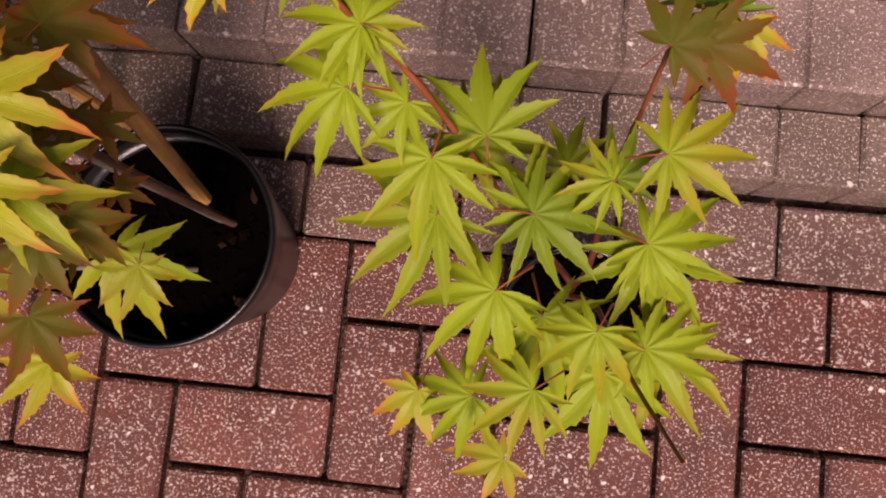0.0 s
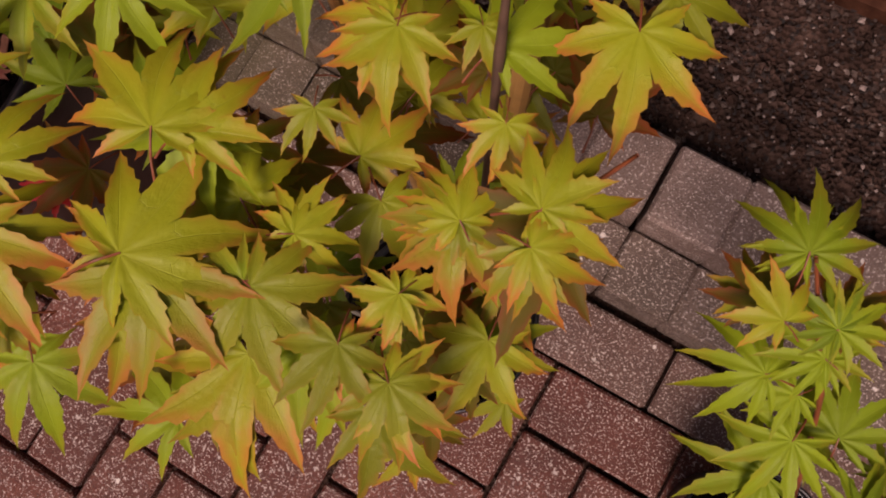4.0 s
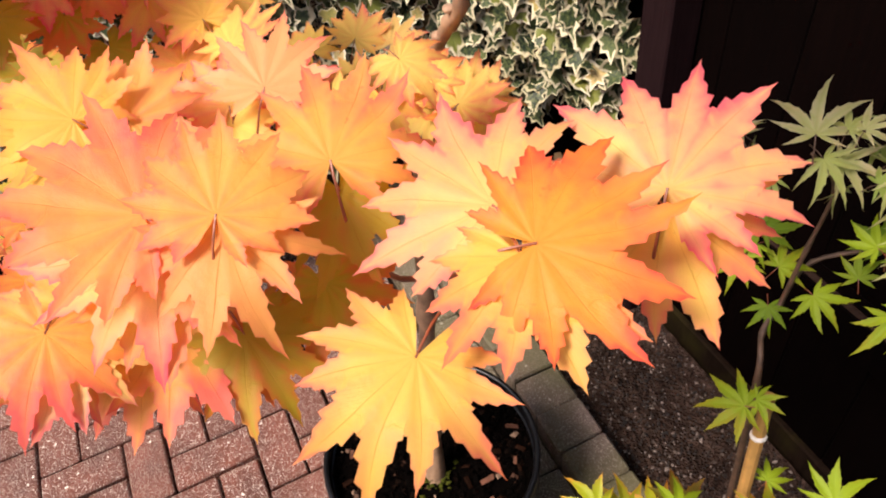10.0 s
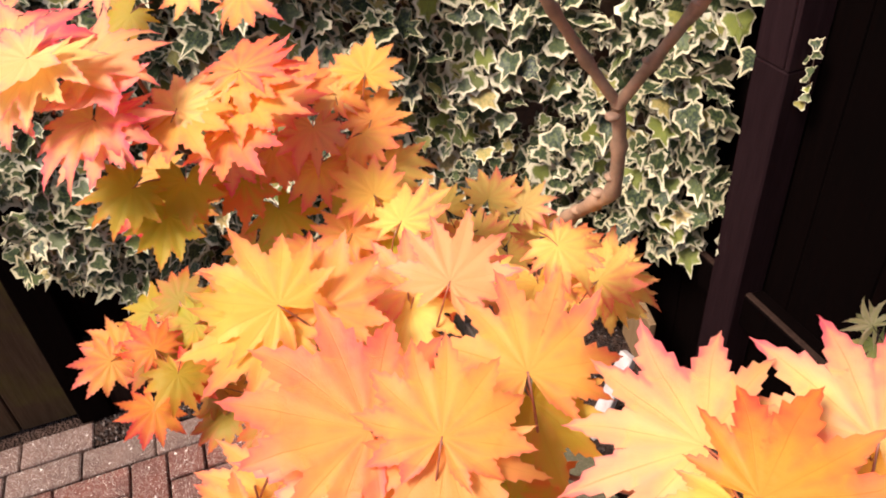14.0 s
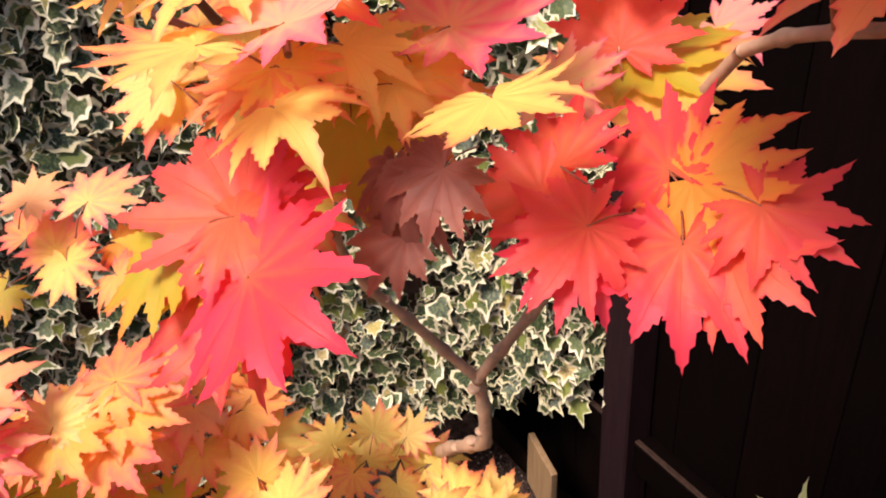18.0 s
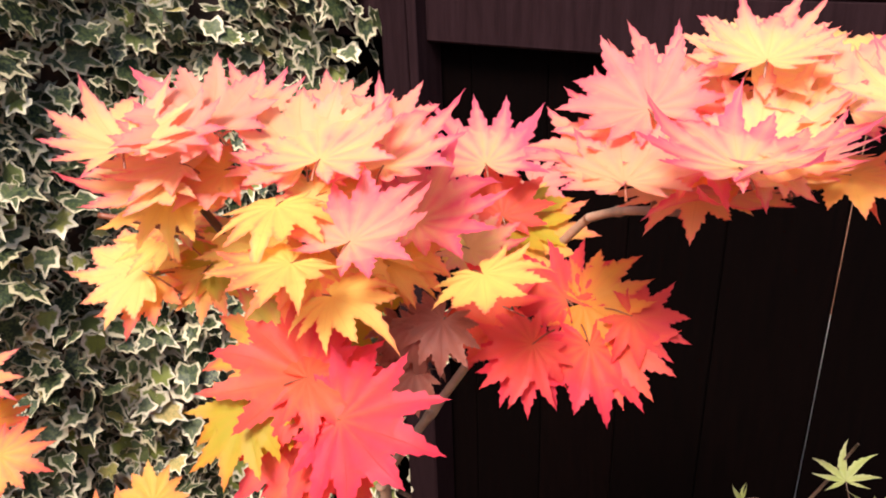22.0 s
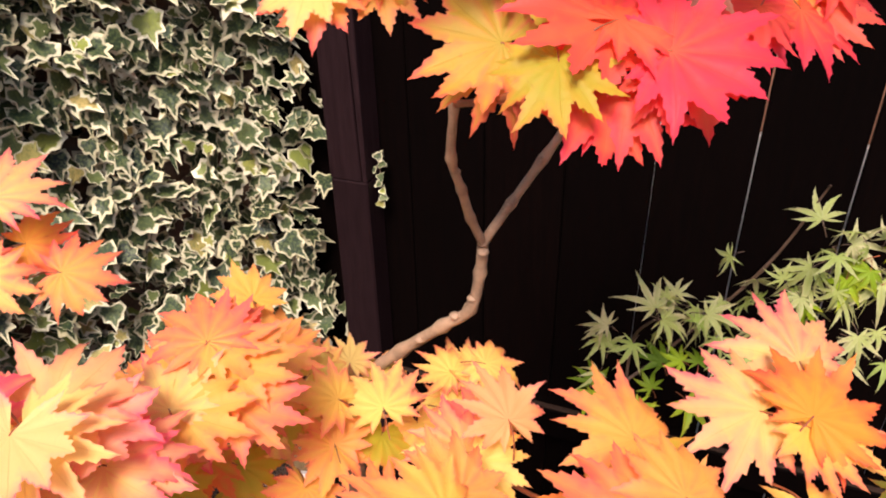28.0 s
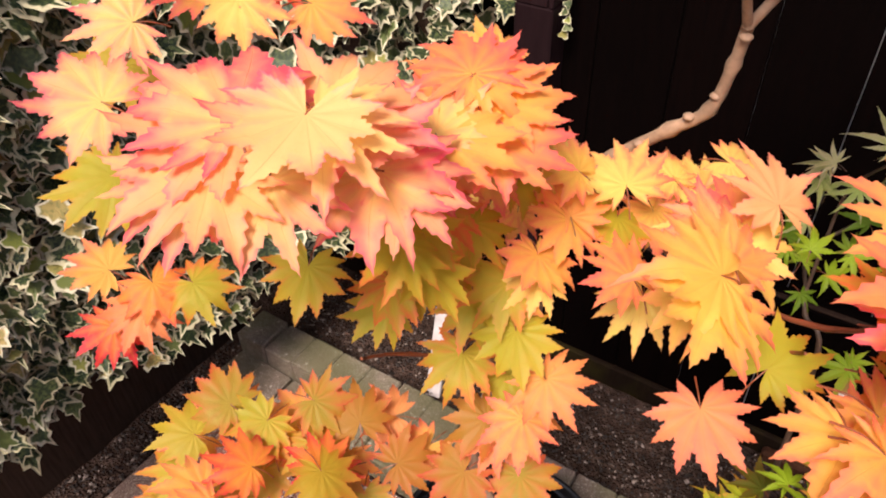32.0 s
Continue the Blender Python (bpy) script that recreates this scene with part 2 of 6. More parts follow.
def leaf_mat(name, inner, middle, tip, spread=0.25, other=None, rib=(0.62, 0.17, 0.05), through=0.54, rimmed=0.38, blotch=1.5, gloss=0.48, shine=0.35, near=0.62, late=0.0):
    """inner, middle and tip: colours from the stalk to the lobes' points; other: what single leaves turn to."""
    def build(t, p, out):
        at = t.nodes.new("ShaderNodeAttribute")
        at.attribute_name = "leaf"
        sep = t.nodes.new("ShaderNodeSeparateXYZ")
        t.links.new(at.outputs["Vector"], sep.inputs[0])
        r, side = sep.outputs[0], sep.outputs[1]
        n = noise_tex(t, 26, 4, 0.6, where(t))
        rr = rnd(t)
        reach = calc(t, "ADD", calc(t, "ADD", calc(t, "MULTIPLY", r, near), 0.5 * (1 - near) - late), calc(t, "MULTIPLY", calc(t, "SUBTRACT", n, 0.5), 0.85))
        reach = calc(t, "ADD", reach, calc(t, "MULTIPLY", calc(t, "SUBTRACT", rr, 0.5), spread))
        reach = calc(t, "ADD", reach, calc(t, "MULTIPLY", calc(t, "SUBTRACT", calc(t, "ABSOLUTE", side), 0.5), 0.28))
        patchy = noise_tex(t, 21, 3, 0.55, where(t))
        reach = calc(t, "ADD", reach, calc(t, "MULTIPLY", calc(t, "SUBTRACT", patchy, 0.5), blotch))
        col = ramp(t, reach, [(0.12, inner), (0.55, middle), (0.98, tip)])
        if other:
            col = mix(t, col, other, ramp(t, calc(t, "FRACT", calc(t, "MULTIPLY", rr, 7.31)), [(0.55, (0, 0, 0)), (1.0, (0.75, 0.75, 0.75))]))
        edge = calc(t, "ABSOLUTE", side)
        rim = calc(t, "ADD", sep.outputs[2], calc(t, "MULTIPLY", calc(t, "SUBTRACT", patchy, 0.5), 1.6))
        col = mix(t, col, tip, calc(t, "MULTIPLY", ramp(t, rim, [(0.72, (0, 0, 0)), (1.15, (1, 1, 1))]), rimmed))
        vein = ramp(t, edge, [(0.0, (1, 1, 1)), (0.05, (0, 0, 0))])
        wave = node(t, "ShaderNodeTexWave", Scale=3.2, Distortion=0.6)
        cmb = t.nodes.new("ShaderNodeCombineXYZ")
        t.links.new(calc(t, "SUBTRACT", calc(t, "MULTIPLY", r, 1.6), calc(t, "MULTIPLY", edge, 0.55)), cmb.inputs[0])
        t.links.new(cmb.outputs[0], wave.inputs["Vector"])
        fine = ramp(t, wave.outputs["Fac"], [(0.90, (0, 0, 0)), (1.0, (1, 1, 1))])
        col = mix(t, col, rib, calc(t, "MULTIPLY", vein, 0.28))
        col = mix(t, col, tuple(c * 0.72 for c in middle), calc(t, "MULTIPLY", fine, 0.12))
        spot = ramp(t, noise_tex(t, 130, 2, 0.5, where(t)), [(0.72, (0, 0, 0)), (0.8, (1, 1, 1))])
        col = mix(t, col, tuple(c * 0.45 for c in tip), calc(t, "MULTIPLY", spot, 0.35))
        t.links.new(col, p.inputs["Base Color"])
        p.inputs["Roughness"].default_value = gloss
        p.inputs["Specular IOR Level"].default_value = shine
        h = calc(t, "ADD", calc(t, "MULTIPLY", vein, 0.7), calc(t, "MULTIPLY", fine, 0.10))
        h = calc(t, "ADD", h, calc(t, "MULTIPLY", noise_tex(t, 210, 3, 0.6, where(t)), 0.8))
        bump(t, p, calc(t, "MULTIPLY", h, -1.0), 0.45, 0.0014)
        tr = t.nodes.new("ShaderNodeBsdfTranslucent")
        t.links.new(col, tr.inputs[0])
        ms = t.nodes.new("ShaderNodeMixShader")
        ms.inputs[0].default_value = through
        t.links.new(p.outputs[0], ms.inputs[1])
        t.links.new(tr.outputs[0], ms.inputs[2])
        t.links.new(ms.outputs[0], out.inputs["Surface"])
    return material(name, build)


ORANGE = leaf_mat("orange_maple_leaf", (0.90, 0.48, 0.10), (0.89, 0.33, 0.11), (0.86, 0.15, 0.13), 0.45, (0.88, 0.31, 0.12))
PEACH = leaf_mat("pink_edged_yellow_leaf", (0.93, 0.66, 0.21), (0.92, 0.45, 0.22), (0.86, 0.13, 0.18), 0.6, (0.91, 0.42, 0.21), late=0.08, rimmed=0.58, blotch=1.3)
CROWNLEAF = leaf_mat("pale_upper_leaf", (0.94, 0.63, 0.26), (0.93, 0.43, 0.28), (0.86, 0.12, 0.21), 0.6, (0.90, 0.32, 0.25), late=0.03, rimmed=0.7, blotch=1.3)
GOLD = leaf_mat("golden_orange_leaf", (0.91, 0.58, 0.11), (0.91, 0.43, 0.12), (0.88, 0.19, 0.14), 0.5, (0.90, 0.38, 0.12), late=0.03)
RUST = leaf_mat("deep_orange_leaf", (0.87, 0.36, 0.05), (0.86, 0.23, 0.06), (0.78, 0.05, 0.06), 0.4, late=0.08)
SCARLET = leaf_mat("red_maple_leaf", (0.83, 0.15, 0.065), (0.82, 0.065, 0.07), (0.78, 0.045, 0.09), 0.5, (0.83, 0.15, 0.07), (0.66, 0.09, 0.07))
OLIVE = leaf_mat("olive_yellow_leaf", (0.47, 0.42, 0.03), (0.55, 0.39, 0.035), (0.74, 0.20, 0.05), 0.5, (0.50, 0.36, 0.035))
LEMON = leaf_mat("lemon_leaf", (0.90, 0.70, 0.17), (0.90, 0.58, 0.15), (0.86, 0.20, 0.12), 0.4, late=0.1)
LIME = leaf_mat("lime_green_leaf", (0.25, 0.35, 0.014), (0.24, 0.32, 0.013), (0.30, 0.28, 0.018), 0.4, (0.075, 0.15, 0.009), (0.44, 0.52, 0.07), through=0.2, gloss=0.46, rimmed=0.25, shine=0.22)
LIMERED = leaf_mat("lime_leaf_with_red_points", (0.30, 0.345, 0.013), (0.335, 0.32, 0.016), (0.52, 0.17, 0.035), 0.3, (0.14, 0.17, 0.008), (0.46, 0.48, 0.07), through=0.17, gloss=0.44, rimmed=0.22, blotch=0.7, shine=0.26, near=1.0, late=0.1)
PALE = leaf_mat("pale_variegated_leaf", (0.46, 0.52, 0.15), (0.56, 0.57, 0.24), (0.72, 0.62, 0.36), 0.5, (0.30, 0.42, 0.08), rimmed=0.4)
# Low turning leaves: shade from the upper tiers is put into the darker colour.
AUTUMN = leaf_mat("shaded_olive_leaf_turning_red", (0.42, 0.30, 0.03), (0.54, 0.24, 0.035), (0.66, 0.09, 0.05), 0.4, (0.46, 0.16, 0.03))
# Bronze leaves, their colour darkened further for the shade under the crown.
LIMEBROWN = leaf_mat("shaded_bronze_green_leaf", (0.15, 0.17, 0.018), (0.20, 0.14, 0.02), (0.34, 0.09, 0.025), 0.4, shine=0.2)
TURNING = leaf_mat("olive_gold_leaf_with_red_points", (0.50, 0.42, 0.04), (0.66, 0.40, 0.05), (0.80, 0.14, 0.08), 0.4, rimmed=0.8, blotch=0.8)
DEADLEAF = leaf_mat("withered_leaf", (0.24, 0.07, 0.05), (0.32, 0.11, 0.08), (0.42, 0.18, 0.13), 0.4)


def ivy_build(t, p, out):
    at = t.nodes.new("ShaderNodeAttribute")
    at.attribute_name = "leaf"
    sep = t.nodes.new("ShaderNodeSeparateXYZ")
    t.links.new(at.outputs["Vector"], sep.inputs[0])
    n = noise_tex(t, 90, 3, 0.6, where(t))
    rim = calc(t, "ADD", sep.outputs[2], calc(t, "MULTIPLY", calc(t, "SUBTRACT", n, 0.5), 0.75))
    g = t.nodes.new("ShaderNodeNewGeometry").outputs["Random Per Island"]
    rr = calc(t, "FRACT", calc(t, "ADD", g, calc(t, "MULTIPLY", rnd(t), 5.7)))
    green = ramp(t, rr, [(0, (0.008, 0.016, 0.009)), (0.45, (0.026, 0.042, 0.020)), (0.8, (0.065, 0.085, 0.035)), (0.92, (0.20, 0.22, 0.04)), (1, (0.42, 0.30, 0.12))])
    patch = ramp(t, noise_tex(t, 160, 2, 0.5, where(t)), [(0.45, (0, 0, 0)), (0.62, (1, 1, 1))])
    green = mix(t, green, (0.13, 0.15, 0.05), calc(t, "MULTIPLY", patch, 0.5))
    cream = mix(t, (0.42, 0.37, 0.22), (0.58, 0.53, 0.38), rr)
    wide = calc(t, "MULTIPLY", calc(t, "SUBTRACT", calc(t, "FRACT", calc(t, "MULTIPLY", rr, 13.7)), 0.5), 0.34)
    rim = calc(t, "ADD", rim, wide)
    col = mix(t, green, cream, ramp(t, rim, [(0.62, (0, 0, 0)), (0.80, (1, 1, 1))]))
    t.links.new(col, p.inputs["Base Color"])
    p.inputs["Roughness"].default_value = 0.5
    p.inputs["Specular IOR Level"].default_value = 0.25
    bump(t, p, n, 0.25, 0.002)


IVY = material("variegated_ivy_leaf", ivy_build)


# ---- building blocks ----
def mesh_of(name, bm, mats, smooth=False):
    me = bpy.data.meshes.new(name)
    bm.to_mesh(me)
    bm.free()
    for m in mats if isinstance(mats, (list, tuple)) else [mats]:
        me.materials.append(m)
    if smooth:
        me.polygons.foreach_set("use_smooth", [True] * len(me.polygons))
    return me


def part(name, bm, mats, parent=None, label="", smooth=False):
    ob = new(name, mesh_of(name, bm, mats, smooth))
    if parent:
        ob.parent = parent
    return tagged(ob, label)


def thing(name, label, category, group="", kind="", at=(0, 0, 0)):
    ob = new(name)
    ob.location = at
    ob.empty_display_size = 0.05
    return tagged(ob, label, category, group, kind)


def box(x0, x1, y0, y1, z0, z1, bevel=0.0, bm=None, turn=None):
    own = bmesh.new()
    bmesh.ops.create_cube(own, size=1.0)
    for v in own.verts:
        v.co = Vector(((x0 + x1) / 2 + v.co.x * (x1 - x0), (y0 + y1) / 2 + v.co.y * (y1 - y0), (z0 + z1) / 2 + v.co.z * (z1 - z0)))
    if bevel:
        bmesh.ops.bevel(own, geom=own.edges[:], offset=bevel, segments=1, affect="EDGES")
    if turn:
        own.transform(turn)
    if bm is None:
        return own
    me = bpy.data.meshes.new("tmp")
    own.to_mesh(me)
    own.free()
    bm.from_mesh(me)
    bpy.data.meshes.remove(me)
    return bm


def tube(points, radii, sides=8, bm=None, knots=0.0, seed=0):
    """A tapered stem through the points, smoothed, with swollen nodes."""
    rg = random.Random(seed)
    pts = [Vector(p) for p in points]
    fine, rad = [], []
    for i in range(len(pts) - 1):
        p0, p1, p2, p3 = pts[max(i - 1, 0)], pts[i], pts[i + 1], pts[min(i + 2, len(pts) - 1)]
        steps = 5
        for s in range(steps):
            u = s / steps
            fine.append(0.5 * (2 * p1 + (p2 - p0) * u + (2 * p0 - 5 * p1 + 4 * p2 - p3) * u * u + (3 * p1 - p0 - 3 * p2 + p3) * u ** 3))
            rad.append((radii[i] * (1 - u) + radii[i + 1] * u) * (1 + (knots if s == 0 and i else 0) + rg.uniform(-0.04, 0.04)))
    fine.append(pts[-1])
    rad.append(radii[-1])
    bm = bm or bmesh.new()
    rings = []
    side = Vector((0.31, 0.87, 0.38))
    for i, p in enumerate(fine):
        d = (fine[min(i + 1, len(fine) - 1)] - fine[max(i - 1, 0)]).normalized()
        a = d.cross(side).normalized()
        b = d.cross(a)
        rings.append([bm.verts.new(p + rad[i] * (a * math.cos(k * math.tau / sides) + b * math.sin(k * math.tau / sides))) for k in range(sides)])
    for r0, r1 in zip(rings, rings[1:]):
        for k in range(sides):
            bm.faces.new((r0[k], r0[(k + 1) % sides], r1[(k + 1) % sides], r1[k]))
    bm.faces.new(rings[0])
    bm.faces.new(rings[-1][::-1])
    return bm


def lathe(profile, sides=48, bm=None, bottom=True):
    bm = bm or bmesh.new()
    rings = [[bm.verts.new((r * math.cos(k * math.tau / sides), r * math.sin(k * math.tau / sides), z)) for k in range(sides)] for r, z in profile]
    for r0, r1 in zip(rings, rings[1:]):
        for k in range(sides):
            bm.faces.new((r0[k], r0[(k + 1) % sides], r1[(k + 1) % sides], r1[k]))
    if bottom:
        bm.faces.new(rings[0][::-1])
    return bm


def leaf_mesh(name, mats, lobes=9, span=250.0, sinus=0.55, width=0.3, teeth=0.16, fold=0.35, droop=0.2, curl=0.1, stalk=0.5, seed=0, shrink=0.5, taper=1.0, cup=0.0):
    """One palmate leaf of length 1 along +y, its stalk's end at the origin, face up, pleated between the veins, with a saw-toothed rim.
    The attribute holds how far out, how far aside, how near the rim."""
    rg = random.Random(seed)
    bm = bmesh.new()
    lay = bm.verts.layers.float_vector.new("leaf")
    step = radians(span / (lobes - 1))
    offs = [(i - (lobes - 1) / 2) / ((lobes - 1) / 2) for i in range(lobes)]
    lengths = [(1 - shrink * abs(o) ** 1.7) * rg.uniform(0.90, 1.07) for o in offs]
    angles = [radians(o * span / 2) + rg.uniform(-0.05, 0.05) for o in offs]
    bounds = []
    for k in range(lobes + 1):
        near = (lengths[max(k - 1, 0)] + lengths[min(k, lobes - 1)]) / 2
        edge = k in (0, lobes)
        a = angles[0] - step * 0.46 if k == 0 else angles[-1] + step * 0.46 if k == lobes else (angles[k - 1] + angles[k]) / 2 + rg.uniform(-0.04, 0.04)
        bounds.append((a, sinus * near * rg.uniform(0.88, 1.1) * (0.8 if edge else 1.0)))
    wave = [rg.uniform(0, math.tau) for _ in range(3)]

    def vert(x, y, z, r, s, rim):
        v = bm.verts.new((x, y, z))
        v[lay] = (r, s, rim)
        return v

    def hang(x, y):
        d = math.hypot(x, y)
        a = math.atan2(x, y)
        return cup * d - droop * d * d + 0.05 * d * d * (math.sin(2 * a + wave[0]) + 0.6 * math.sin(3 * a + wave[1]))

    inner = (0.34, 0.68, 1.0)
    centre = vert(0, 0, 0, 0, 0, 0)
    sides = []
    for a, reach in bounds:
        column = []
        for q in inner:
            x, y = q * reach * math.sin(a), q * reach * math.cos(a)
            column.append(vert(x, y, hang(x, y) + fold * 0.10 * q, q * reach, 1, 0.75 if q == 1.0 else 0.0))
        sides.append(column)
    for i in range(lobes):
        ang, length = angles[i], lengths[i]
        lift, sway = rg.uniform(-1, 1) * curl, rg.uniform(-0.35, 0.35)
        ca, sa = math.cos(ang), math.sin(ang)
        (a0, s0), (a1, s1) = bounds[i], bounds[i + 1]
        left = (s0 * math.sin(a0 - ang), s0 * math.cos(a0 - ang))
        right = (s1 * math.sin(a1 - ang), s1 * math.cos(a1 - ang))
        base = (left[1] + right[1]) / 2
        rows = []
        for k, q in enumerate(inner):
            y = q * base
            row = [sides[i][k], None, vert(y * sa, y * ca, hang(0, y), y, 0, 0), None, sides[i + 1][k]]
            for j in (1, 3):
                lx, ly = 0.5 * q * (left if j == 1 else right)[0], 0.5 * q * ((left if j == 1 else right)[1] + base)
                x, yy = lx * ca + ly * sa, -lx * sa + ly * ca
                row[j] = vert(x, yy, hang(x, yy) + fold * 0.085 * q, ly, 0.5, 0.3 if q == 1.0 else 0.0)
            rows.append(tuple(row))
        n = 9
        for k in range(1, n + 1):
            u = k / n
            y = base + (length - base) * u
            d = (y - base) ** 2
            slide = sway * d
            w = (1 + width * math.sin(math.pi * min(1, u * 1.2))) * (1 - u) ** taper
            tooth = teeth * rg.uniform(0.6, 1.3) * (1 - u) ** 0.6 if k < n and k % 2 == 1 else 0.0
            row = []
            for s in (-1, -0.5, 0, 0.5, 1):
                start = left if s < 0 else right if s > 0 else (0, base)
                f = abs(s)
                lx = start[0] * f * (w + (tooth if f == 1 else 0)) + slide
                ly = y + (start[1] - base) * (1 - u) * f + (0.22 * length * tooth * f if f == 1 else 0)
                x, yy = lx * ca + ly * sa, -lx * sa + ly * ca
                puff = 0.22 * fold * abs(start[0]) * w if f == 0.5 else 0.0
                z = hang(x, yy) + lift * d + (fold * abs(lx - slide) if s else 0) + puff + (fold * 0.10 - fold * abs(start[0])) * (1 - u) * f
                row.append(vert(x, yy, z, sinus + (1 - sinus) * u, s, 1.0 if f == 1 else max(0.0, (u - 0.35) * 1.5) + (0.25 if f else 0)))
            rows.append(tuple(row))
        for j in range(4):
            bm.faces.new((centre, rows[0][j + 1], rows[0][j]))
        for r0, r1 in zip(rows, rows[1:]):
            for j in range(4):
                bm.faces.new((r0[j], r0[j + 1], r1[j + 1], r1[j]))
    bmesh.ops.remove_doubles(bm, verts=bm.verts[:], dist=0.002)
    for f in bm.faces:
        f.smooth = True
    if stalk:
        before = set(bm.faces)
        tube([(0, 0.01, 0.002), (0, -stalk * 0.5, -0.10 * stalk), (0, -stalk, -0.5 * stalk)], [0.009, 0.011, 0.015], 5, bm)
        for f in bm.faces:
            if f not in before:
                f.material_index = 1
    bmesh.ops.recalc_face_normals(bm, faces=bm.faces[:])
    return mesh_of(name, bm, mats)


def full_moon(name, mat, stalk_mat, count=4, seed=0, **kw):
    """Rounded, many-lobed leaves of the full-moon maple."""
    opts = dict(lobes=11, span=288, sinus=0.53, width=0.36, teeth=0.27, fold=0.19, droop=0.14, curl=1.0, stalk=0.5, shrink=0.46, taper=1.0)
    opts.update(kw)
    drop, deep = opts.pop("droop"), opts.pop("sinus")
    return [leaf_mesh(name, [mat, stalk_mat], seed=seed + i, droop=drop * (0.2, 1.1, 1.9, 0.6)[i % 4], sinus=deep * (1.0, 0.9, 0.95, 1.05)[i % 4], **opts) for i in range(count)]


def palm(name, mat, stalk_mat, count=4, seed=0, **kw):
    """Deeply cut, seven-lobed leaves of the Japanese maple."""
    opts = dict(lobes=7, span=238, sinus=0.33, width=0.64, teeth=0.24, fold=0.30, droop=0.26, curl=0.5, stalk=0.4, shrink=0.50, taper=0.9)
    opts.update(kw)
    drop = opts.pop("droop")
    return [leaf_mesh(name, [mat, stalk_mat], seed=seed + i, droop=drop * (0.6, 1.6, 1.0, 2.2, 1.3)[i % 5], **opts) for i in range(count)]


def place_leaf(mesh, at, size, yaw, pitch, roll, parent, name="leaf", label=""):
    """pitch: how far the point hangs below the level (degrees); yaw: the way it points, from +y to the left."""
    ob = new(name, mesh)
    ob.matrix_basis = Matrix.Translation(at) @ Euler((radians(-pitch), radians(roll), radians(yaw))).to_matrix().to_4x4() @ Matrix.Scale(size, 4)
    ob.parent = parent
    return tagged(ob, label)


def leaves(tree, meshes, rows):
    """Single leaves: place, length, and the way they point and lean."""
    for k, (x, y, z, size, yaw, pitch, roll) in enumerate(rows):
        place_leaf(meshes[(k * 7 + int(abs(x) * 1000)) % len(meshes)], (x, y, z), size, yaw, pitch, roll, tree)


# ---- ground, kerb and bed ----
X0, Y0, P = -0.145, -0.045, 0.103
WALL_X, FENCE_Y = -2.16, 0.835
KY0, KY1, KY2, KZ1, KZ2 = 0.268, 0.368, 0.480, 0.07, 0.14

ground = tagged(part("ground", box(-40, 40, -40, FENCE_Y + 0.05, -0.12, -0.022), SOIL), "dark jointing sand and earth under the paving", "ground", kind="structure")
tagged(part("ground", box(-40, 40, FENCE_Y + 0.05, 40, -0.12, -0.03), DAYLIGHT), "pale concrete yard beyond the fence", "ground", kind="structure")

pavement = thing("pavement", "red and grey block paving laid in herringbone, speckled and worn", "paving", kind="structure")


def block(sx, sy, sz, bevel=0.004, rough=0.0008, seed=0):
    rg = random.Random(seed)
    bm = box(-sx / 2, sx / 2, -sy / 2, sy / 2, -sz, 0, bevel)
    for v in bm.verts:
        v.co += Vector((rg.uniform(-1, 1), rg.uniform(-1, 1), rg.uniform(-0.5, 0.5))) * rough
    return bm


GAP = 0.006
PAVE_LONG = [mesh_of("paver", block(2 * P - GAP, P - GAP, 0.03, seed=i), RED) for i in range(3)]
PAVE_SHORT = [mesh_of("paver", block(P - GAP, P - GAP, 0.03, seed=i), RED) for i in range(2)]
GREY_LONG = [mesh_of("paver", block(2 * P - GAP, P - GAP, 0.03, seed=i), GREY) for i in range(3)]
lay = random.Random(5)


def paver(mesh, x, y, turned=False):
    ob = new("paver", mesh)
    ob.location = (x + lay.uniform(-1, 1) * 0.0012, y + lay.uniform(-1, 1) * 0.0012, lay.uniform(-0.002, 0.0015))
    ob.rotation_euler = (lay.uniform(-1, 1) * 0.006, lay.uniform(-1, 1) * 0.006, (math.pi / 2 if turned else 0) + lay.uniform(-1, 1) * 0.006)
    ob.parent = pavement


I0, I1, J0 = -17, 9, -10
for j in range(J0, 2):
    for i in range(I0, I1):
        c = (i + j) % 4
        x, y = X0 + i * P, Y0 + j * P
        if c == 1 and i + 1 < I1:
            paver(lay.choice(PAVE_LONG), x + P, y + P / 2)
        elif c == 3 and j + 1 < 2:
            paver(lay.choice(PAVE_LONG), x + P / 2, y + P, True)
        elif (c == 3 and j == 1) or (c == 0 and j == J0) or (c == 2 and i == I0) or (c == 1 and i + 1 == I1):
            paver(lay.choice(PAVE_SHORT), x + P / 2, y + P / 2)
for k in range(-9, 5):
    paver(lay.choice(GREY_LONG), -0.01 + P + k * 2 * P, Y0 + 2.5 * P)
for k in range(-5, 5):
    paver(lay.choice(GREY_LONG), X0 + I0 * P - P / 2, -0.59 + P + k * 2 * P - 0.0, True)
for k in range(-5, 0):
    paver(lay.choice(GREY_LONG), X0 + I0 * P - 1.5 * P, -0.76 + (k + 0.5) * 2 * P, True)
part("paving_sheet", box(X0 + I1 * P, 3.0, -3.5, Y0 + 2 * P, -0.03, 0), RED, pavement)
part("paving_sheet", box(X0 + I0 * P - 2 * P, X0 + I1 * P - 0.002, -3.5, Y0 + J0 * P, -0.03, -0.002), RED, pavement)

# kerb units: a low tread and a raised top in one stone
kerb = thing("kerb", "stepped kerb of weathered stone units with green algae", "kerb", kind="structure")


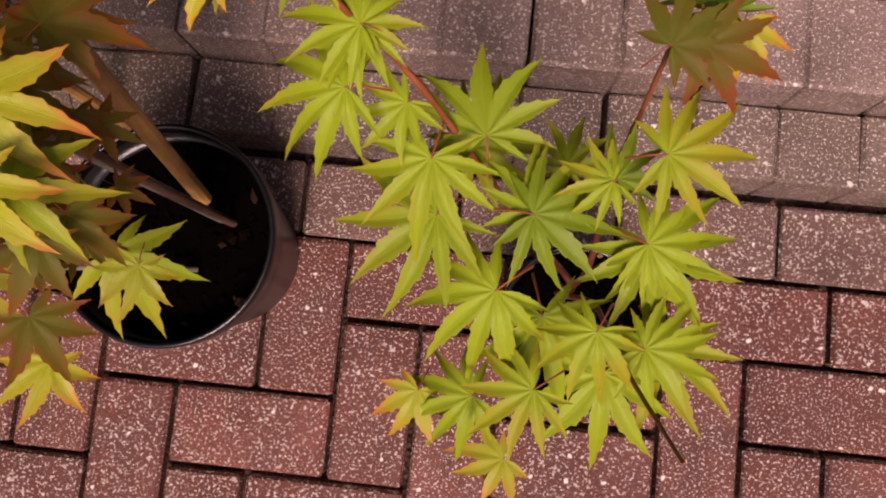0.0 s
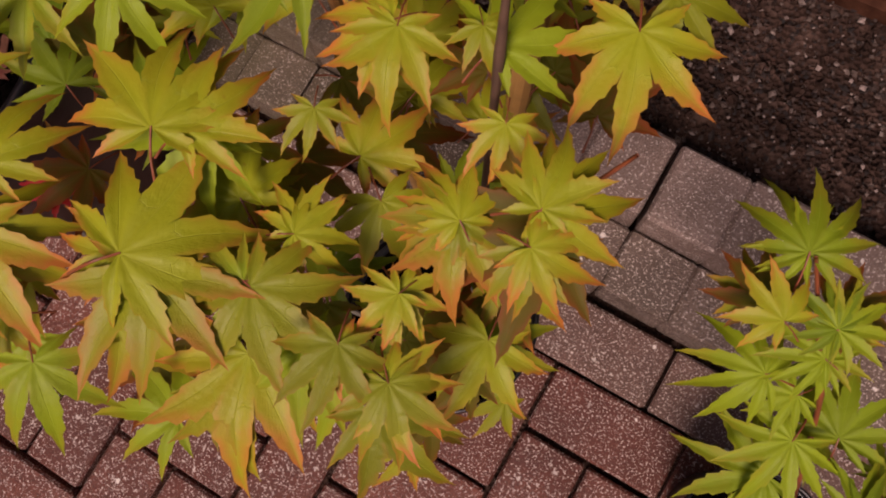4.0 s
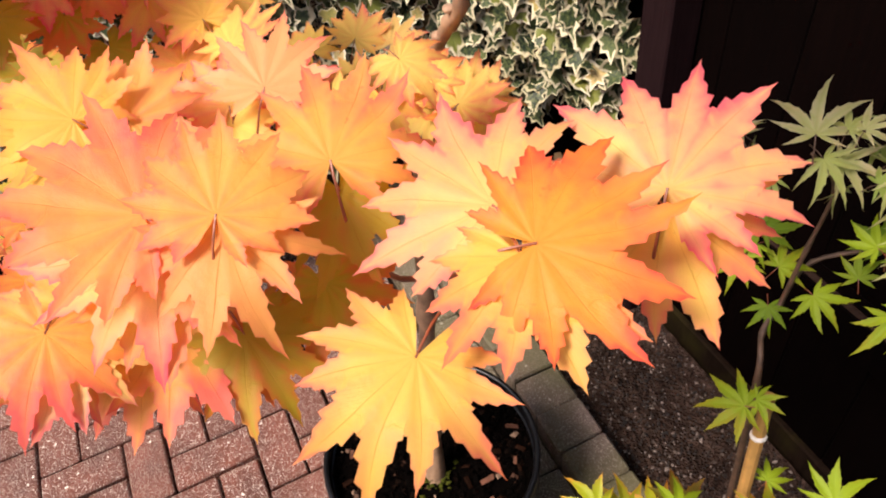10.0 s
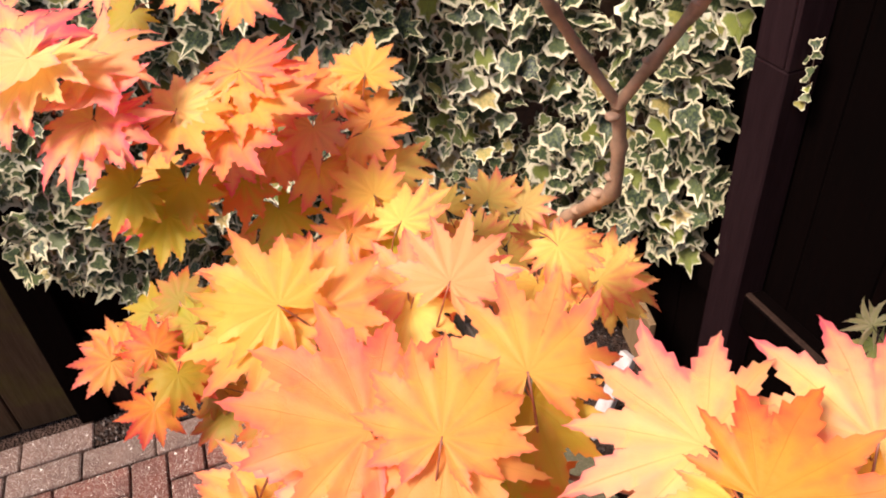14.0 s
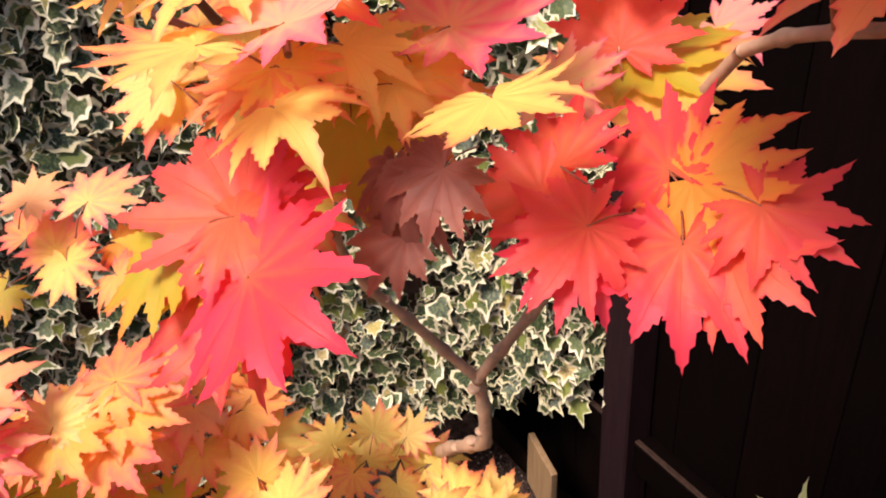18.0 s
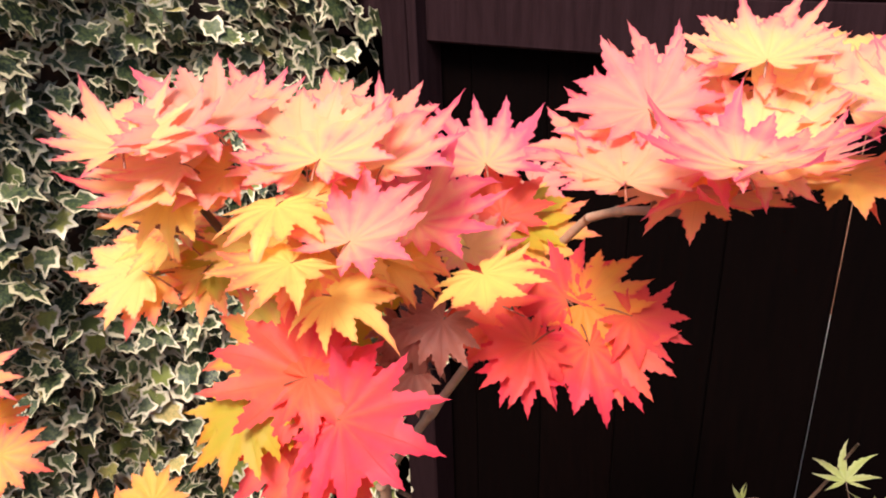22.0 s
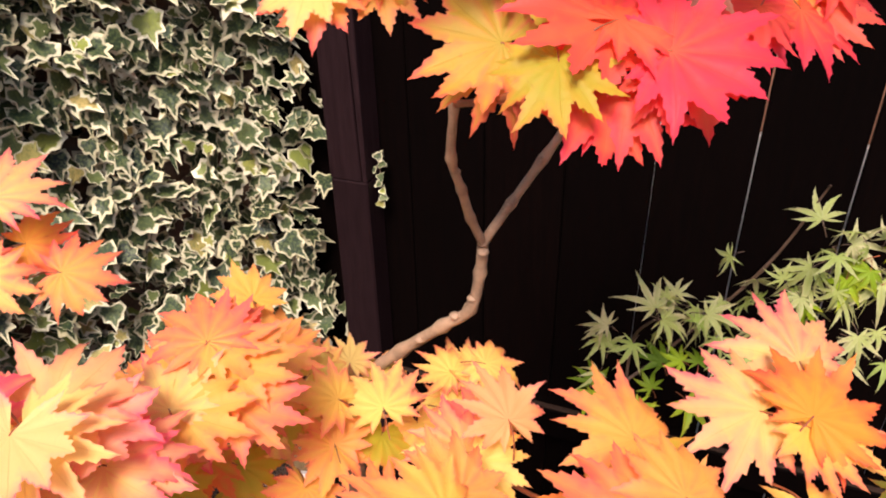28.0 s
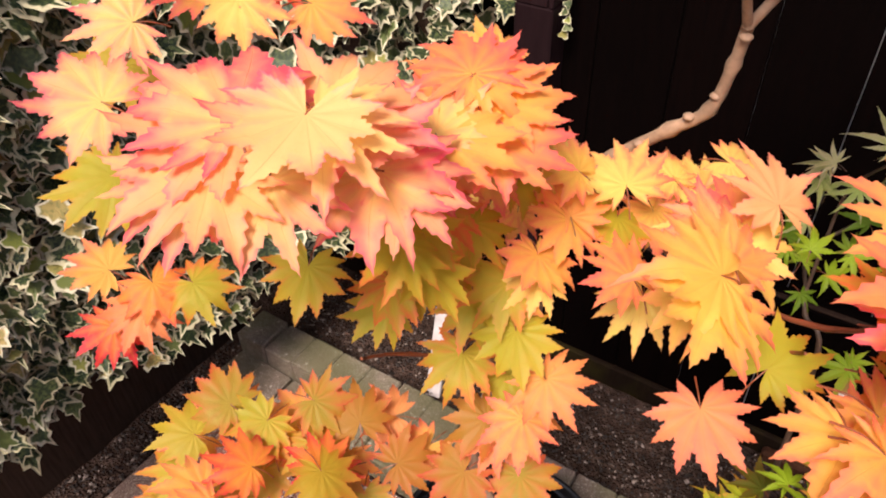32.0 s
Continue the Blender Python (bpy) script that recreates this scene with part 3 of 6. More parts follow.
def kerb_unit(seed):
    rg = random.Random(seed)
    w = P - 0.0025
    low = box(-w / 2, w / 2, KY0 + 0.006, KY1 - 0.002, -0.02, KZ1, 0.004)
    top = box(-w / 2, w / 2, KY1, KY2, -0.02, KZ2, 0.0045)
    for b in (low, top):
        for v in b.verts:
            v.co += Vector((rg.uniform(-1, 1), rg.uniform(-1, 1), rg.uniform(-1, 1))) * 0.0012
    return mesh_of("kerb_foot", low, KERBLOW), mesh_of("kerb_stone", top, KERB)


UNITS = [kerb_unit(i) for i in range(4)]
KERB_END = -2.004
for k in range(34):
    lo, hi = UNITS[lay.randrange(4)]
    for name, me in (("kerb_foot", lo), ("kerb_stone", hi)):
        ob = new(name, me)
        ob.location = (KERB_END + P / 2 + k * P, 0, lay.uniform(-0.002, 0.002))
        ob.rotation_euler = (lay.uniform(-1, 1) * 0.008, lay.uniform(-1, 1) * 0.008, lay.uniform(-1, 1) * 0.008)
        ob.parent = kerb


def rough_sheet(x0, x1, y0, y1, z, nx, ny, amp, seed=0, edge=None):
    bm = bmesh.new()
    rows = []
    for a in range(nx + 1):
        row = []
        for b in range(ny + 1):
            x, y = x0 + (x1 - x0) * a / nx, y0 + (y1 - y0) * b / ny
            h = amp * (noise.noise((x * 7 + seed, y * 7, seed)) + 0.6 * noise.noise((x * 25, y * 25 + seed, seed)))
            row.append(bm.verts.new((x, y, z + h + (edge(x, y) if edge else 0))))
        rows.append(row)
    for a in range(nx):
        for b in range(ny):
            bm.faces.new((rows[a][b], rows[a + 1][b], rows[a + 1][b + 1], rows[a][b + 1]))
    for f in bm.faces:
        f.smooth = True
    return bm


def crumbs(count, where_at, size, seed, flat=0.6):
    """Loose lumps: each a squashed, uneven eight-sided stone."""
    rg = random.Random(seed)
    verts, faces = [], []
    for _ in range(count):
        x, y, z = where_at(rg)
        s = size * rg.choice((0.5, 0.6, 0.8, 1.0, 1.5))
        tilt = Euler((rg.uniform(-0.6, 0.6), rg.uniform(-0.6, 0.6), rg.uniform(0, 6.3))).to_matrix()
        n = len(verts)
        for q in ((1, 0, 0), (-1, 0, 0), (0, 0.75, 0), (0, -0.75, 0), (0, 0, flat), (0, 0, -flat)):
            v = tilt @ Vector([c * s * rg.uniform(0.75, 1.25) for c in q])
            verts.append((x + v.x, y + v.y, z + v.z))
        for f in ((0, 2, 4), (2, 1, 4), (1, 3, 4), (3, 0, 4), (2, 0, 5), (1, 2, 5), (3, 1, 5), (0, 3, 5)):
            faces.append(tuple(n + k for k in f))
    me = bpy.data.meshes.new("crumbs")
    me.from_pydata(verts, [], faces)
    return me


def soil_height(x, y):
    return 0.035 * max(0, (y - 0.70) / 0.14) - 0.02 * max(0, 1 - (y - KY2) / 0.08)


bed = tagged(part("flower_bed", rough_sheet(-2.14, 2.2, KY2 + 0.002, FENCE_Y - 0.03, 0.06, 180, 26, 0.010, 3, soil_height), SOIL),
             "narrow bed of dark crumbly soil along the fence", "flower bed", kind="structure")
me = crumbs(11000, lambda g: (lambda x, y: (x, y, 0.062 + soil_height(x, y) + 0.010 * noise.noise((x * 7 + 3, y * 7, 3))))(g.uniform(-1.95, 0.9), g.uniform(KY2 + 0.005, FENCE_Y - 0.04)), 0.0038, 11)
me.materials.append(CRUMB)
tagged(new("soil_crumbs", me), "loose dark grit and crumbs on the bed", "grit", kind="stuff")
me = crumbs(1500, lambda g: (lambda x, y: (x, y, 0.064 + soil_height(x, y) + 0.010 * noise.noise((x * 7 + 3, y * 7, 3))))(g.uniform(-1.95, 0.9), g.uniform(KY2 + 0.01, FENCE_Y - 0.05)), 0.0095, 14, 0.55)
me.materials.append(SOIL)
tagged(new("soil_clods", me), "larger crumbly clods of dark soil on the bed", "soil", kind="stuff")
me = crumbs(1400, lambda g: (lambda x, y: (x, y, 0.066 + soil_height(x, y) + 0.010 * noise.noise((x * 7 + 3, y * 7, 3))))(g.uniform(-1.9, 0.9), g.uniform(KY2 + 0.02, FENCE_Y - 0.05)), 0.0058, 15, 0.5)
me.materials.append(CRUMB)
tagged(new("bed_chippings", me), "scattered grey and brown chippings on the bed", "grit", kind="stuff")
strip = tagged(part("gravel_strip", rough_sheet(-2.14, X0 + I0 * P - 0.108, -0.76, FENCE_Y - 0.05, -0.006, 12, 90, 0.008, 9), SOIL),
               "strip of dark gravel and soil along the ivy wall", "gravel", kind="structure")
me = crumbs(1500, lambda g: (g.uniform(-2.12, X0 + I0 * P - 0.10), g.uniform(-0.76, FENCE_Y - 0.06), 0.0), 0.005, 12)
me.materials.append(CRUMB)
tagged(new("gravel", me), "loose dark gravel below the ivy", "gravel", kind="stuff")

# ---- fence, post, rails ----
fence = thing("wall_north", "dark brown stained close-board timber fence", "fence", kind="structure")
BOARD = 0.1655
for k in range(-6, 22):
    x = -1.195 + k * BOARD
    gap = 0.0012 if k in (4, 5, 6, 7) else 0.0
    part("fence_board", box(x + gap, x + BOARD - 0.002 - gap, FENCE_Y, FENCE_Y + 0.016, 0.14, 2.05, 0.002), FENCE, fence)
part("rail", box(-2.1, 2.6, FENCE_Y - 0.045, FENCE_Y - 0.002, 1.735, 1.825, 0.004), POST, fence)
# thin paler strip added for the rail's lit top edge, here and below
part("rail_cap", box(-2.1, 2.6, FENCE_Y - 0.047, FENCE_Y - 0.036, 1.8255, 1.831, 0.002), RAILEDGE, fence)
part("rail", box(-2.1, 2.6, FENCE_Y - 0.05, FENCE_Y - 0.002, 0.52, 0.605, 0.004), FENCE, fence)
part("rail_cap", box(-2.1, 2.6, FENCE_Y - 0.05, FENCE_Y - 0.036, 0.6055, 0.611, 0.002), RAILEDGE, fence)
part("gravel_board", box(-2.1, 2.6, FENCE_Y - 0.012, FENCE_Y + 0.02, -0.02, 0.139, 0.004), GRAVELBOARD, fence)
part("brick_edging", box(-0.62, 0.6, FENCE_Y - 0.045, FENCE_Y - 0.014, 0.0, 0.115, 0.008), PLINTH, fence)
post = thing("fence_post", "dark stained square timber fence post, split along its face", "fence post", kind="structure")
part("shaft", box(-1.348, -1.262, FENCE_Y - 0.075, FENCE_Y - 0.003, 0.0, 1.12, 0.004), POST, post)
crack = box(-1.348, -1.2935, FENCE_Y - 0.075, FENCE_Y - 0.003, 1.1205, 2.1, 0.002)
for v in crack.verts:
    if v.co.x > -1.31:
        v.co.x += 0.020 * (2.1 - v.co.z) / 0.98 + 0.0015 * math.sin(v.co.z * 9)
part("split_half", crack, POST, post)
crack = box(-1.291, -1.262, FENCE_Y - 0.075, FENCE_Y - 0.003, 1.1205, 2.1, 0.002)
for v in crack.verts:
    if v.co.x < -1.28:
        v.co.x += 0.0195 * (2.1 - v.co.z) / 0.98
part("split_half", crack, POST, post)
tagged(part("fence_post", box(-2.155, -2.06, FENCE_Y - 0.09, FENCE_Y - 0.004, 0.0, 2.1, 0.004), POST), "dark stained corner post", "fence post", kind="structure")

# ---- ivy wall ----
wall = thing("wall_west", "dark timber panel wall behind the ivy", "wall", kind="structure")
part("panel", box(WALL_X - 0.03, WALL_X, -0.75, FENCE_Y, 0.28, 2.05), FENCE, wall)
part("gravel_board", box(WALL_X - 0.03, WALL_X + 0.03, -0.75, FENCE_Y - 0.1, -0.02, 0.275, 0.004), WALLFOOT, wall)
gate = thing("wall_south_west", "old weathered wooden boards with green moss", "wall", kind="structure")
for k in range(8):
    part("board", box(-2.19, -2.16, -0.80 - (k + 1) * 0.17, -0.80 - k * 0.17 - 0.004, -0.01, 1.9, 0.004), OLDWOOD, gate)
tagged(part("fence_post", box(-2.2, -2.1, -0.795, -0.70, 0, 2.0, 0.004), FENCE), "dark stained post beside the gate boards", "fence post", kind="structure")
tagged(part("wall_south", box(-2.2, 3.2, -3.9, -3.7, -0.1, 2.4), BRICKWALL), "plain brick wall behind", "wall", kind="structure")
tagged(part("wall_east", box(3.0, 3.2, -3.7, 2.0, -0.1, 2.2), BRICKWALL), "plain brick wall at the end", "wall", kind="structure")
tagged(part("wall_beyond", box(-3, 3, 1.5, 1.6, 1.05, 2.6), BRICKWALL), "red brick wall beyond the fence", "wall", kind="structure")
tagged(part("wall_beyond", box(-3, 3, 1.48, 1.6, -0.1, 1.045), DAYLIGHT), "pale plastered wall beyond the fence", "wall", kind="structure")


# ---- pots ----
def pot(label, x, y, r, h, soil, seed, chips=700):
    p = thing("plant_pot", label, "plant pot", "potted maples", at=(x, y, 0))
    shell = part("body", lathe([(r * 0.74, 0.0), (r * 0.78, 0.005), (r * 0.955, h * 0.86), (r * 0.95, h * 0.94), (r * 0.93, soil - 0.02)]), POT, p, smooth=True)
    band = part("rim", lathe([(r * 0.957, h * 0.85), (r * 1.0, h * 0.86), (r * 1.01, h * 0.985), (r * 1.0, h), (r * 0.965, h), (r * 0.955, h * 0.985), (r * 0.945, soil - 0.012)], bottom=False), POT, None, "rolled rim", smooth=True)
    band.parent = shell
    bm = bmesh.new()
    bmesh.ops.create_circle(bm, cap_ends=True, radius=r * 0.95, segments=40)
    for v in bm.verts:
        v.co.z = soil
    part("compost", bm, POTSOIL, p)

    def at(g):
        a, d = g.uniform(0, math.tau), r * 0.92 * math.sqrt(g.random())
        return d * math.cos(a), d * math.sin(a), soil + g.uniform(0, 0.006)
    me = crumbs(chips, at, 0.0075 if r > 0.15 else 0.0065, seed, 0.35)
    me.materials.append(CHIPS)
    m = new("mulch", me)
    m.parent = p
    tagged(m, "dark bark chips and pebbles", kind="stuff")
    return p


pot_big = pot("large round black plastic pot with bark mulch, on the paving", -0.972, 0.082, 0.20, 0.40, 0.365, 1, 1500)
pot("black plastic pot holding canes, beside the kerb", -0.30, 0.125, 0.115, 0.22, 0.175, 2, 200)
pot("small black pot with reddish pebbles and bark", 0.14, 0.075, 0.09, 0.16, 0.14, 3, 420)


def cane(label, a, b, r, mat, tie=None):
    c = thing("garden_cane", label, "garden cane", "canes in the pots")
    part("stick", tube([a, tuple((Vector(a) + Vector(b)) / 2), b], [r, r, r], 10), mat, c, smooth=False)
    if tie:
        p = Vector(a).lerp(Vector(b), tie)
        d = (Vector(b) - Vector(a)).normalized()
        part("tie", tube([p - d * 0.0035, p, p + d * 0.0035], [r * 1.12, r * 1.3, r * 1.12], 10), TIE, c, "white plastic tie")
    return c


cane("tan bamboo cane tied to the green maple", (-0.279, 0.169, 0.16), (-0.282, 0.332, 0.891), 0.0085, CANE, 0.93)
cane("tan bamboo cane with a white tie among green leaves", (-0.42, 0.262, 0.0), (-0.578, 0.372, 0.896), 0.0078, CANE, 0.93)
cane("grey weathered cane leaning out of the black pot", (-0.256, 0.152, 0.16), (-0.288, 0.170, 0.60), 0.0055, GREYCANE)
cane("thin grey cane lying across the black pot", (-0.270, 0.094, 0.19), (-0.385, 0.076, 0.31), 0.0028, GREYCANE)

white_peg = thing("white_peg", "short white painted wooden peg standing in the soil", "peg")
tilt = Matrix.Translation((-1.44, 0.555, 0.06)) @ Euler((radians(-25), radians(-2), radians(10))).to_matrix().to_4x4()
part("stake", box(-0.022, 0.022, -0.012, 0.012, -0.02, 0.25, 0.003, turn=tilt), WHITEWOOD, white_peg)

# ---- trees ----
orange_tree = thing("full_moon_maple", "full-moon maple with orange, yellow and red autumn leaves", "tree", at=(0, 0, 0))


def stem(tree, name, points, radii, mat, seed=0, knots=0.34, sides=9):
    return part(name, tube(points, radii, sides, knots=knots, seed=seed), mat, tree, smooth=True)


stem(orange_tree, "trunk", [(-0.938, 0.071, 0.36), (-0.955, 0.085, 0.5), (-0.965, 0.1, 0.65), (-0.955, 0.112, 0.8), (-0.962, 0.13, 1.0), (-0.941, 0.149, 1.198)],
     [0.021, 0.016, 0.014, 0.0125, 0.0105, 0.0085], BARK, 1)
stem(orange_tree, "stem", [(-0.952, 0.08, 0.48), (-1.02, 0.078, 0.65), (-1.005, 0.063, 0.8), (-0.95, 0.0, 1.02), (-0.97, -0.1, 1.22), (-0.98, -0.16, 1.32)], [0.010, 0.009, 0.008, 0.007, 0.006, 0.005], BARK, 2)
stem(orange_tree, "limb", [(-0.941, 0.149, 1.198), (-0.887, 0.143, 1.255), (-0.832, 0.137, 1.309), (-0.799, 0.134, 1.342), (-0.786, 0.128, 1.395), (-0.781, 0.121, 1.433)],
     [0.0085, 0.0072, 0.0064, 0.006, 0.0056, 0.0056], BARK, 3)
stem(orange_tree, "branch", [(-0.781, 0.121, 1.433), (-0.783, 0.093, 1.474), (-0.7805, 0.065, 1.516), (-0.778, 0.037, 1.557), (-0.766, 0.015, 1.61), (-0.757, 0.008, 1.689)],
     [0.0046, 0.0041, 0.0039, 0.0037, 0.0034, 0.003], BARK, 4)
stem(orange_tree, "branch", [(-0.781, 0.121, 1.433), (-0.757, 0.131, 1.475), (-0.732, 0.141, 1.518), (-0.683, 0.161, 1.603), (-0.652, 0.166, 1.65), (-0.62, 0.164, 1.70), (-0.594, 0.16, 1.73)],
     [0.0048, 0.0043, 0.0041, 0.0039, 0.0037, 0.0034, 0.0034], BARK, 5)
stem(orange_tree, "branch", [(-0.594, 0.16, 1.73), (-0.57, 0.156, 1.741), (-0.541, 0.147, 1.75), (-0.511, 0.137, 1.759), (-0.48, 0.11, 1.785)], [0.0033, 0.0032, 0.003, 0.0028, 0.002], BARK, 6)
stem(orange_tree, "twig", [(-0.757, 0.008, 1.689), (-0.76, -0.02, 1.734), (-0.758, -0.04, 1.767)], [0.0035, 0.003, 0.0025], TWIG, 7)
stem(orange_tree, "twig", [(-0.757, 0.008, 1.689), (-0.713, 0.003, 1.727), (-0.708, -0.009, 1.76)], [0.0035, 0.003, 0.0025], TWIG, 8)
stem(orange_tree, "twig", [(-0.76, -0.02, 1.734), (-0.79, -0.05, 1.75), (-0.83, -0.07, 1.755)], [0.0025, 0.0022, 0.002], REDTWIG, 9)
stem(orange_tree, "twig", [(-0.98, -0.16, 1.32), (-0.95, -0.2, 1.4), (-0.92, -0.24, 1.45)], [0.004, 0.003, 0.0025], TWIG, 10)
stem(orange_tree, "twig", [(-0.9, 0.144, 1.24), (-0.78, 0.06, 1.215), (-0.64, -0.01, 1.26), (-0.56, 0.0, 1.32), (-0.52, 0.01, 1.36)], [0.003, 0.0026, 0.0022, 0.0018, 0.0015], REDTWIG, 11)
stem(orange_tree, "twig", [(-0.78, 0.06, 1.215), (-0.7, -0.06, 1.26), (-0.65, -0.11, 1.32)], [0.002, 0.0018, 0.0014], REDTWIG, 12)

stem(orange_tree, "twig", [(-0.758, -0.04, 1.767), (-0.8, -0.055, 1.775), (-0.83, -0.06, 1.765)], [0.0028, 0.0022, 0.0016], REDTWIG, 60)
stem(orange_tree, "twig", [(-0.708, -0.009, 1.76), (-0.68, -0.02, 1.765), (-0.645, -0.03, 1.755)], [0.0028, 0.0022, 0.0016], REDTWIG, 61)
stem(orange_tree, "twig", [(-0.708, -0.009, 1.76), (-0.71, 0.0, 1.785), (-0.7, -0.01, 1.795)], [0.0028, 0.0022, 0.0016], REDTWIG, 62)
stem(orange_tree, "twig", [(-0.757, 0.008, 1.689), (-0.79, 0.0, 1.69), (-0.83, -0.01, 1.7)], [0.0028, 0.0022, 0.0016], REDTWIG, 63)
stem(orange_tree, "twig", [(-0.766, 0.015, 1.61), (-0.71, -0.04, 1.64), (-0.64, -0.08, 1.68)], [0.0028, 0.0022, 0.0016], REDTWIG, 64)
stem(orange_tree, "twig", [(-0.652, 0.166, 1.65), (-0.61, 0.12, 1.675), (-0.57, 0.10, 1.68)], [0.0028, 0.0022, 0.0016], REDTWIG, 65)
stem(orange_tree, "twig", [(-0.541, 0.147, 1.75), (-0.53, 0.12, 1.785), (-0.52, 0.108, 1.812)], [0.0028, 0.0022, 0.0016], REDTWIG, 66)
stem(orange_tree, "twig", [(-0.511, 0.137, 1.759), (-0.49, 0.11, 1.79), (-0.471, 0.09, 1.812)], [0.0028, 0.0022, 0.0016], REDTWIG, 67)
stem(orange_tree, "twig", [(-0.98, -0.16, 1.32), (-1.0, -0.2, 1.38), (-1.0, -0.22, 1.46)], [0.0028, 0.0022, 0.0016], REDTWIG, 68)
stem(orange_tree, "twig", [(-0.97, -0.1, 1.22), (-0.93, -0.06, 1.3), (-0.9, -0.03, 1.38)], [0.0028, 0.0022, 0.0016], REDTWIG, 69)
stem(orange_tree, "twig", [(-0.95, 0.0, 1.02), (-1.0, -0.1, 1.1), (-1.0, -0.17, 1.16)], [0.0028, 0.0022, 0.0016], REDTWIG, 70)

M_ORANGE = full_moon("leaf", ORANGE, REDTWIG, 4, 10)
M_PEACH = full_moon("leaf", PEACH, REDTWIG, 4, 20)
M_GOLD = full_moon("leaf", GOLD, REDTWIG, 4, 25)
M_RUST = full_moon("leaf", RUST, REDTWIG, 3, 30)
M_RED = full_moon("leaf", SCARLET, REDTWIG, 4, 40)
M_OLIVE = full_moon("leaf", OLIVE, REDTWIG, 3, 50)
M_LEMON = full_moon("leaf", LEMON, REDTWIG, 3, 60)
M_LIME = palm("leaf", LIME, REDTWIG, 5, 70, sinus=0.28, fold=0.34)
M_SAPLING = palm("leaf", LIME, REDTWIG, 5, 75, lobes=9, span=256, sinus=0.31, width=0.50, teeth=0.24, fold=0.42, droop=0.30, shrink=0.48)
M_LIMERED = palm("leaf", LIMERED, REDTWIG, 5, 80)
M_AUTUMN = full_moon("leaf", AUTUMN, REDTWIG, 4, 110)
M_BRONZE = palm("leaf", LIMEBROWN, REDTWIG, 3, 120)
M_CROWN = full_moon("leaf", CROWNLEAF, REDTWIG, 4, 140, droop=-0.10, cup=0.10, stalk=0.2)
M_TURN = full_moon("leaf", TURNING, REDTWIG, 3, 150)
M_DEAD = full_moon("leaf", DEADLEAF, TWIG, 2, 130, curl=0.6, droop=0.9)
M_PALE = palm("leaf", PALE, TWIG, 4, 90, sinus=0.2, curl=0.9, droop=0.45)


def spray(parent, count, centre, spread, size, kinds, seed, pitch=(0, 40), away=None, label=""):
    """Leaves scattered round a centre, turned outwards."""
    g = random.Random(seed)
    for _ in range(count):
        d = Vector([max(-0.9, min(0.9, g.gauss(0, 0.5))) for _k in range(3)])
        p = Vector(centre) + Vector((d.x * spread[0], d.y * spread[1], d.z * spread[2]))
        out = math.degrees(math.atan2(-d.x, d.y)) + g.uniform(-50, 50) if away is None else away + g.uniform(-70, 70)
        place_leaf(g.choice(g.choice(kinds)), p, size * g.uniform(0.75, 1.2), out, g.uniform(*pitch), g.uniform(-25, 25), parent, label=label)


green_tree = thing("japanese_maple", "young Japanese maple in a black pot, lime-green leaves tipped red", "tree")
stem(green_tree, "trunk", [(-0.243, 0.148, 0.15), (-0.245, 0.152, 0.4), (-0.255, 0.17, 0.6), (-0.272, 0.225, 0.74), (-0.283, 0.27, 0.85), (-0.289, 0.318, 0.999), (-0.288, 0.32, 1.09), (-0.277, 0.351, 1.148)],
     [0.0045, 0.0032, 0.0026, 0.0024, 0.0022, 0.002, 0.0018, 0.0015], TWIG, 20)
stem(green_tree, "twig", [(-0.285, 0.25, 0.78), (-0.35, 0.22, 0.86), (-0.42, 0.27, 0.92)], [0.0017, 0.0014, 0.001], REDTWIG, 21)
stem(green_tree, "twig", [(-0.255, 0.17, 0.6), (-0.22, 0.17, 0.7), (-0.19, 0.2, 0.77)], [0.002, 0.0016, 0.001], REDTWIG, 23)
stem(green_tree, "twig", [(-0.285, 0.25, 0.78), (-0.22, 0.3, 0.78), (-0.18, 0.34, 0.76)], [0.002, 0.0016, 0.001], REDTWIG, 24)
sapling_tree = thing("japanese_maple", "small potted Japanese maple sapling with lime-green leaves", "tree")
stem(sapling_tree, "trunk", [(0.112, 0.111, 0.13), (0.112, 0.111, 0.264), (0.062, 0.135, 0.403), (0.025, 0.158, 0.49), (-0.016, 0.185, 0.581), (-0.053, 0.201, 0.645), (-0.088, 0.221, 0.70)],
     [0.0042, 0.0032, 0.0023, 0.002, 0.0017, 0.0014, 0.001], REDTWIG, 30)
stem(sapling_tree, "branch", [(0.112, 0.111, 0.2), (0.112, 0.119, 0.349), (0.107, 0.171, 0.456), (0.104, 0.184, 0.538), (0.1, 0.197, 0.63)], [0.003, 0.0025, 0.002, 0.0016, 0.0012], REDTWIG, 31)
stem(sapling_tree, "branch", [(0.115, 0.105, 0.2), (0.115, 0.09, 0.38), (0.116, 0.052, 0.493), (0.13, 0.009, 0.589)], [0.003, 0.0022, 0.0016, 0.001], REDTWIG, 32)
back_tree = thing("japanese_maple", "slender Japanese maple with pale green leaves before the fence", "tree")
stem(back_tree, "trunk", [(-0.57, 0.43, 0.05), (-0.6, 0.42, 0.5), (-0.616, 0.401, 0.848), (-0.652, 0.431, 0.888), (-0.664, 0.462, 0.909), (-0.68, 0.518, 0.942), (-0.62, 0.57, 1.0), (-0.5, 0.59, 1.18), (-0.44, 0.595, 1.33)],
     [0.0065, 0.0052, 0.0038, 0.0032, 0.003, 0.0028, 0.0026, 0.0022, 0.0016], TWIG, 40)
